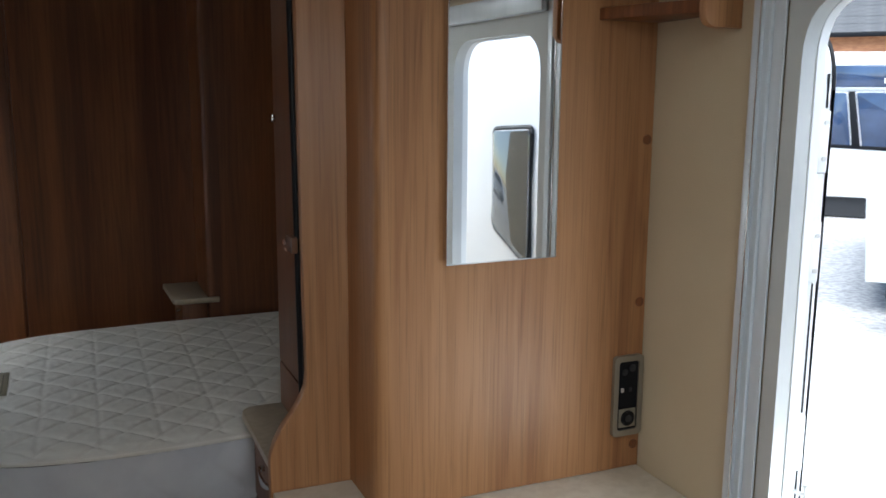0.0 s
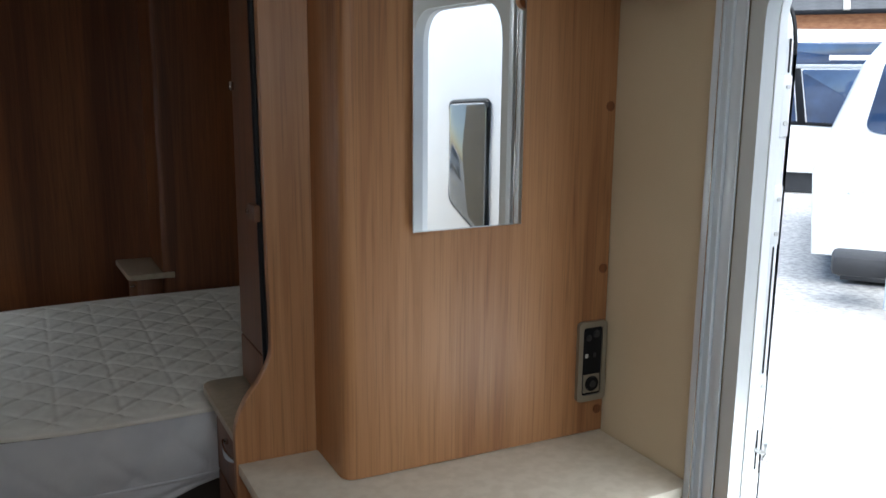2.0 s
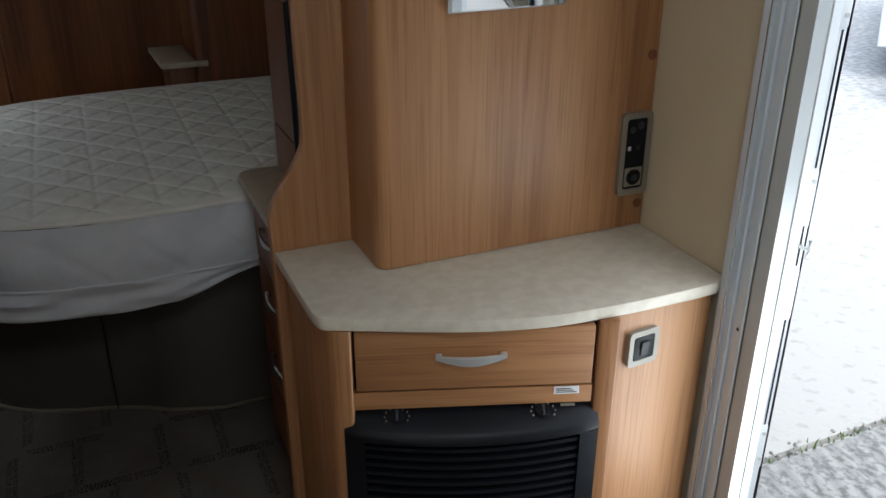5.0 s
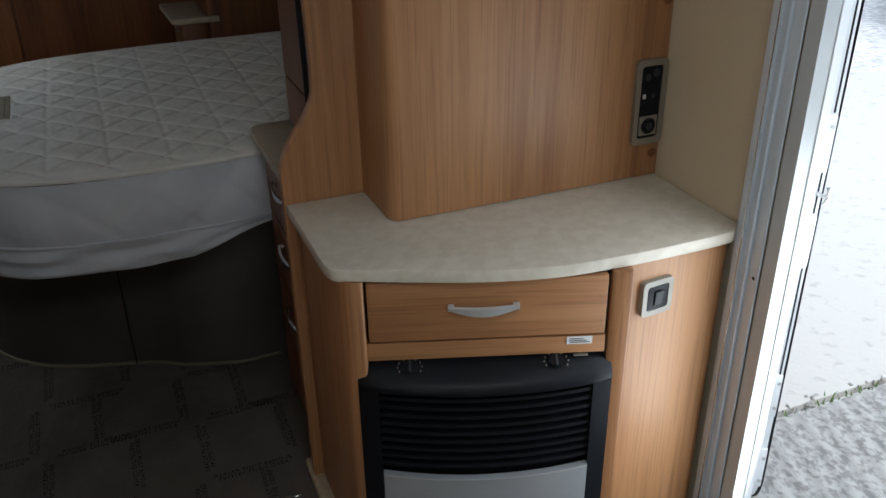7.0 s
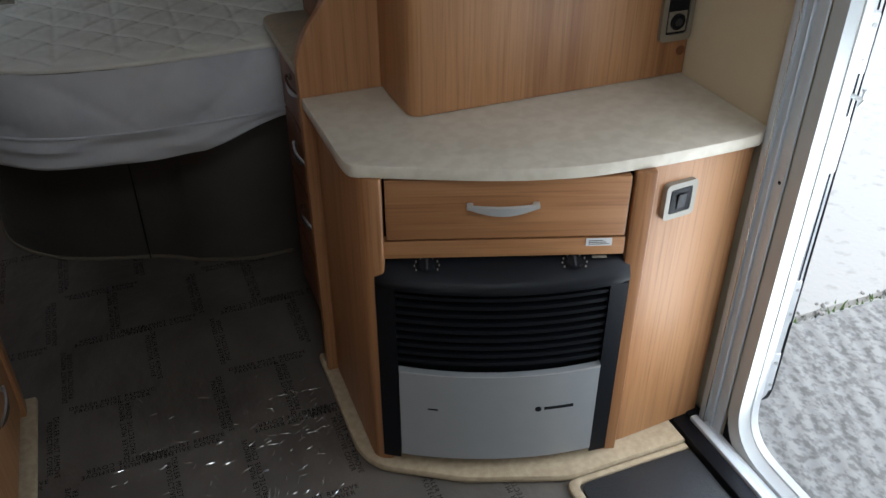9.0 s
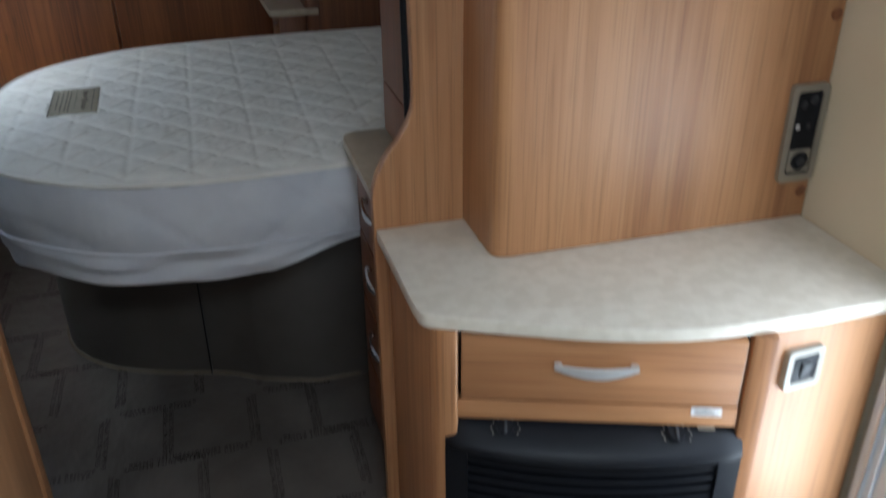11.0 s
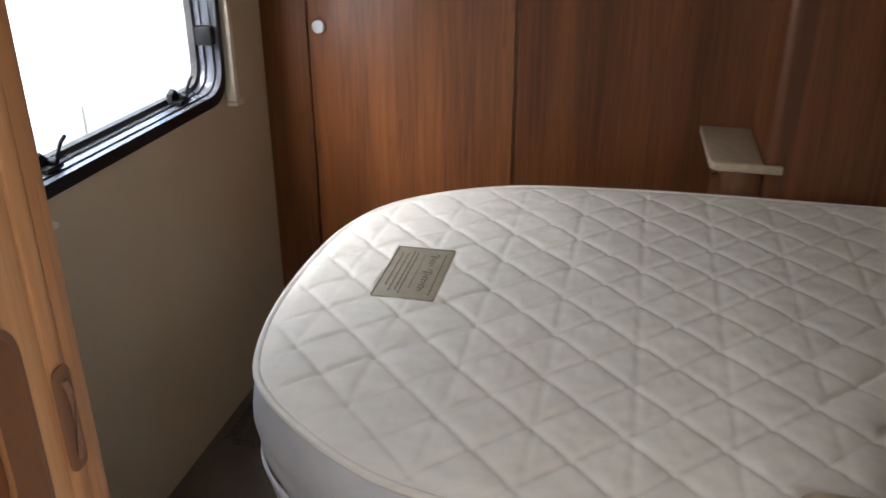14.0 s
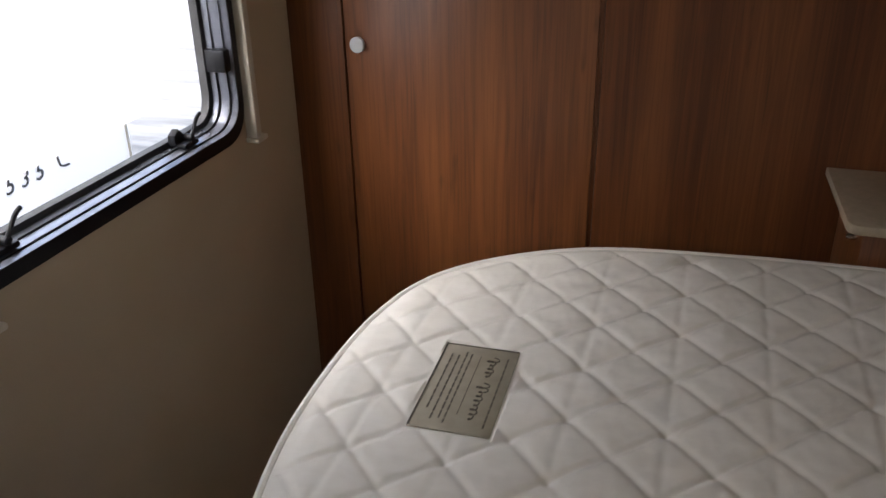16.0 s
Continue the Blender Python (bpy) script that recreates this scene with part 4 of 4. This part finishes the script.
def wheel(parent, m, r=0.33):
    w = part("wheel", disc(r, 0.2, m @ pose(0, 0, 0, 90), 28, 0.03), RUBBER, parent, "black tyre")
    part("rim", disc(r * 0.62, 0.21, m @ pose(0, 0, 0, 90), 20, 0.02), SILVER, w)
    return w


van = thing("motorhome", (14.5, 11.5, GZ), "white motorhome with blue-tinted cab windows, parked", "motorhome")
VM = pose(13.9, 12.3, GZ, 0, 0, -49)
vehicle_body(van, [(-2.4, 0.4), (5, 0.4), (5, 3.0), (-0.8, 3.12), (-2.2, 2.6), (-2.3, 1.25)], 0, 2.1, VM)
part("overcab_window", prism(rounded(rect(-0.75, 1.6, 2.46, 2.86), 0.1), -0.02, 0.01, "y", 0.005, VM), GLASSD, van)
part("roof_band", box(-0.8, 4.5, -0.015, 0.01, 2.38, 2.45, 0.005, VM), SILVER, van)
part("cab_window", prism(rounded([(-0.75, 1.42), (0.08, 1.36), (-0.06, 2.36), (-0.5, 2.36)], 0.05), -0.02, 0.01, "y", 0.005, VM), GLASSD, van)
part("cab_window", prism(rounded([(0.27, 1.36), (1.7, 1.36), (1.7, 2.36), (0.1, 2.36)], 0.05), -0.02, 0.01, "y", 0.005, VM), GLASSD, van)
part("door_pillar", prism([(0.1, 1.34), (0.25, 1.34), (0.08, 2.38), (-0.04, 2.38)], -0.03, 0.012, "y", 0.005, VM), BLACK, van)
part("waist_trim", prism([(-0.9, 1.36), (1.7, 1.26), (1.7, 1.33), (-0.9, 1.42)], -0.03, 0.012, "y", 0.005, VM), BLACK, van)
# Black block fills the shade under the body, chassis included.
part("underside_shade", box(-2.2, 5, 0.15, 2.0, 0.02, 0.399, 0, VM), RUBBER, van)
part("lettering_bar", box(0.55, 1.45, -0.026, -0.021, 2.53, 2.62, 0.0, VM), PAINT, van)
for x in (-1.4, 3.0):
    wheel(van, VM @ pose(x, 0.12, 0.33))

cara = thing("touring_caravan", (9.8, 6.8, GZ), "white touring caravan with tow hitch, parked", "caravan")
CM = pose(7.93, 6.64, GZ, 0, 0, -51.5)
vehicle_body(cara, [(0.0, 0.32), (2.3, 0.32), (2.3, 2.4), (1.9, 2.6), (0.55, 2.6), (0.36, 2.35), (-0.06, 1.2)], 0, 5.0, CM)
part("front_window", prism(rounded([(0.38, 1.62), (1.8, 1.4), (1.8, 2.3), (0.52, 2.36)], 0.12), -0.02, 0.01, "y", 0.005, CM), GLASSD, cara)
part("grab_handle", tube([CM @ Vector(p) for p in ((0.3, -0.01, 1.0), (0.32, -0.06, 1.0), (0.5, -0.06, 1.04), (0.52, -0.01, 1.04))], 0.015), WHITE, cara)
part("drawbar", join(tube([CM @ Vector(p) for p in ((0.3, 0.1, 0.36), (0.85, -1.0, 0.36))], 0.04), tube([CM @ Vector(p) for p in ((1.6, 0.1, 0.36), (0.95, -1.0, 0.36))], 0.04)), ALU, cara)
part("hitch", join(box(0.8, 1.0, -1.45, -0.95, 0.34, 0.46, 0.03, CM), tube([CM @ Vector(p) for p in ((0.9, -1.2, 0.46), (0.92, -1.0, 0.75))], 0.025), tube([CM @ Vector(p) for p in ((0.7, -0.9, 0.02), (0.7, -0.9, 0.7))], 0.03)), ALU, cara)
part("hitch_cover", box(0.2, 0.75, -0.9, -0.4, 0.3, 0.5, 0.06, CM), RUBBER, cara)
# Same black block here for the shade between body and ground.
part("underside_shade", box(0.3, 2.2, 0.2, 4.8, 0.05, 0.319, 0, CM), RUBBER, cara)
wheel(cara, CM @ pose(2.2, 2.6, 0.33, 0, 0, 90))

near = thing("parked_caravan", (4.5, -1.6, GZ), "white caravan with a dark reflective window, parked alongside", "caravan")
part("body", box(3.3, 5.4, -6.2, -0.25, 0.05, 2.3, 0.08), PAINT, near)
part("skirt", box(3.34, 5.36, -6.1, -0.3, GZ + 0.03, 0.049, 0.01), PAINT, near)
pane_2 = part("window", prism(rounded([(-1.0, 0.86), (-0.60, 0.66), (-0.60, 1.47), (-1.0, 1.45)], [0.06, 0.07, 0.04, 0.04]), 3.262, 3.301, "x", 0.012), ONEWAY, near, "dark reflective acrylic window")
part("rubber_edge", tube([(3.285, a, b) for a, b in rounded([(-1.01, 0.85), (-0.59, 0.645), (-0.59, 1.48), (-1.01, 1.46)], [0.06, 0.07, 0.04, 0.04])], 0.013, 8, True), RUBBER, pane_2)
part("door_lock", box(3.285, 3.305, -0.90, -0.82, 0.55, 0.59, 0.004), BLACK, near)
KM = pose(-2.3, -12.6, GZ, 0, 0, -27)
car = thing("hatchback_car", (-2.3, -12.6, GZ), "white hatchback car with dark windows, parked", "car")
part("body", prism(rounded([(-2.0, 0.25), (2.0, 0.25), (2.05, 0.75), (1.85, 0.92), (1.0, 1.0), (0.35, 1.48), (-1.5, 1.5), (-1.98, 1.0)], 0.08), -0.85, 0.85, "y", 0.06, KM), PAINT, car)
part("side_window", prism(rounded([(0.85, 1.0), (0.3, 1.4), (-0.5, 1.42), (-0.5, 1.0)], 0.04), 0.84, 0.87, "y", 0.005, KM), GLASSD, car)
part("side_window", prism(rounded([(-0.58, 1.0), (-0.58, 1.42), (-1.4, 1.42), (-1.6, 1.0)], 0.04), 0.84, 0.87, "y", 0.005, KM), GLASSD, car)
for x in (-1.25, 1.3):
    wheel(car, KM @ pose(x, 0.8, 0.32), 0.32)
structure("road_marking", prism([(p.x, p.y) for p in [pose(-0.2, -8.2, 0, 0, 0, -27) @ Vector(q) for q in ((-4, -0.05, 0), (0.5, -0.05, 0), (2.5, -0.9, 0), (2.5, -0.78, 0), (0.5, 0.07, 0), (-4, 0.07, 0))]], GZ + 0.004, GZ + 0.01, "z", 0), YELLOW, "curved yellow line painted on the yard", "road marking")
nb = thing("parked_caravan", (-3.6, 3, GZ), "white caravan with a number, parked outside the bedroom window", "caravan")
part("body", box(-4.8, -2.6, 1.0, 6.36, GZ + 0.03, 3.0, 0.05), PAINT, nb)
part("corner_trim", box(-2.606, -2.594, 6.300, 6.318, GZ + 0.1, 2.9, 0.003), BEIGEP, nb, "pale grey corner strip")
part("locker_seam", tube([(-2.598, 5.726, 0.27), (-2.598, 5.726, 0.2), (-2.598, 5.726, 0.12), (-2.598, 5.726, 0.04), (-2.598, 5.735, 0.0), (-2.598, 5.76, -0.012), (-2.598, 5.80, -0.014)], 0.0065, 6), RUBBER, nb, "thin dark locker seam")
for k, digit in enumerate("535"):
    cu = bpy.data.curves.new("digit", "FONT")
    cu.body, cu.size, cu.align_x, cu.extrude, cu.shear = digit, 0.125, "CENTER", 0.002, 0.25
    ob = bpy.data.objects.new("digit", cu)
    me = bpy.data.meshes.new_from_object(ob)
    bpy.data.objects.remove(ob)
    me.materials.clear()
    me.materials.append(RUBBER)
    numeral = new("numeral", me)
    numeral.parent = nb
    numeral.matrix_parent_inverse = HOME[nb.name].inverted()
    numeral.matrix_basis = pose(-2.597, 5.366 + 0.105 * k, -0.02, 90, 0, 90)

house = thing("house", (26, 22, GZ), "brick building with a dark slate roof", "house")
HM = pose(23.1, 20.7, GZ, 0, 0, -48)
part("wall", box(-10, 16, 0, 6, 0.0, 4.3, 0, HM), BRICK, house)
part("gutter", box(-10.3, 16.3, -0.45, -0.3, 4.25, 4.4, 0.02, HM), BLACK, house)
roof = part("roof", prism([(-0.45, 4.32), (3.2, 6.6), (6.5, 4.32)], -10.3, 16.3, "x", 0, HM), SLATE, house)
course = part("slate_course", box(-10.3, 16.3, -0.03, 0.26, 0.0, 0.035, 0), SLATE, roof)
PITCH = math.degrees(math.atan2(2.28, 3.65))
course.matrix_basis = HM @ pose(0, -0.42, 4.38, PITCH)
for k in range(1, 17):
    again(course, HM @ pose(0, -0.42 + 0.215 * k, 4.38 + 0.215 * k * 2.28 / 3.65, PITCH))
part("ridge_joint", box(-0.1, 0.1, -0.1, 4.2, 0.03, 0.08, 0.01, HM @ pose(1.5, -0.42, 4.38, PITCH)), CONC, house)

# weeds along the slab joint
weeds = bmesh.new()
rng = random.Random(4)
for k in range(45):
    x, y = rng.choice((2.75, 2.95, 3.1, 3.5, 4.0)) + rng.gauss(0, 0.06), 2.425 + rng.uniform(-0.02, 0.02)
    a, h = rng.uniform(0, 6.28), rng.uniform(0.008, 0.028)
    c, s = math.cos(a), math.sin(a)
    v = [weeds.verts.new(p) for p in ((x - 0.006 * s, y + 0.006 * c, GZ + 0.015), (x + 0.006 * s, y - 0.006 * c, GZ + 0.015), (x + h * c * 0.8, y + h * s * 0.8, GZ + 0.02 + h))]
    weeds.faces.new(v)
tagged(part("weeds", weeds, LEAF, None, "", False), "small green weeds in the slab joint", "weeds", kind="stuff")

# ---- glint ridges and print of the floor film ----
# Small ridges in pale metal put bright glints onto the clear film.
crinkles = bmesh.new()
rng = random.Random(11)
for k in range(260):
    cx, cy, spread = rng.choice(((0.82, 2.02, 0.12), (0.7, 1.85, 0.14), (0.62, 2.0, 0.2), (0.9, 2.2, 0.06), (0.78, 1.98, 0.1), (0.55, 1.7, 0.2)))
    x, y = rng.gauss(cx, spread), rng.gauss(cy, spread)
    if x > 0.93 or (x < 0.29 and y < 2.44):
        continue
    a, n, w, h = rng.gauss(0.4, 0.7), rng.uniform(0.006, 0.018), rng.uniform(0.0009, 0.0024), rng.uniform(0.0006, 0.002)
    c, d = math.cos(a), math.sin(a)
    v = [crinkles.verts.new((x + u * c - t * d, y + u * d + t * c, z)) for u, t, z in ((-n, 0, 0.0012), (0, -w, 0.0012), (n, 0, 0.0012), (0, w, 0.0012), (rng.uniform(-n, n) * 0.4, 0, 0.0015 + h))]
    for i in range(4):
        crinkles.faces.new((v[i], v[(i + 1) % 4], v[4]))
tagged(part("film_glints", crinkles, GLINT, None, "", False), "pale metallic ridges painting glints on the crinkled floor film", "film", kind="stuff")
film = thing("floor_print", (0.6, 2.2, 0.0), "black printed warnings on the protective floor film", "floor film", kind="structure")


def words(text, size):
    cu = bpy.data.curves.new("words", "FONT")
    cu.body, cu.size, cu.align_x = text, size, "CENTER"
    cu.space_character, cu.space_line = 1.15, 0.9
    ob = bpy.data.objects.new("words", cu)
    me = bpy.data.meshes.new_from_object(ob)
    bpy.data.objects.remove(ob)
    me.materials.clear()
    me.materials.append(INK)
    return me


WORDS = words("DEALER MUST REMOVE\nPROTECTIVE COVER", 0.0175)


def printed(x, y, turn):
    ob = new("printed_words", WORDS)
    ob.parent = film
    ob.matrix_parent_inverse = HOME[film.name].inverted()
    ob.matrix_basis = pose(x, y, 0.0025, 0, 0, turn)


for i in range(-3, 5):
    for j in range(-4, 4):
        cx, by = 0.447 + 0.393 * i, 2.385 + 0.49 * j
        if XL < cx - 0.12 and cx + 0.12 < XR and by + 0.3 < YE:
            printed(cx, by, 0)
            printed(cx + 0.02, by + 0.26, 180)
            printed(cx - 0.105, by + 0.135, 90)
            printed(cx + 0.115, by + 0.14, -90)
        cx, by = cx + 0.14, by - 0.222
        if XL < cx - 0.12 and cx + 0.12 < XR:
            printed(cx, by, 0)
            printed(cx - 0.115, by + 0.11, 90)
            printed(cx + 0.115, by + 0.11, -90)
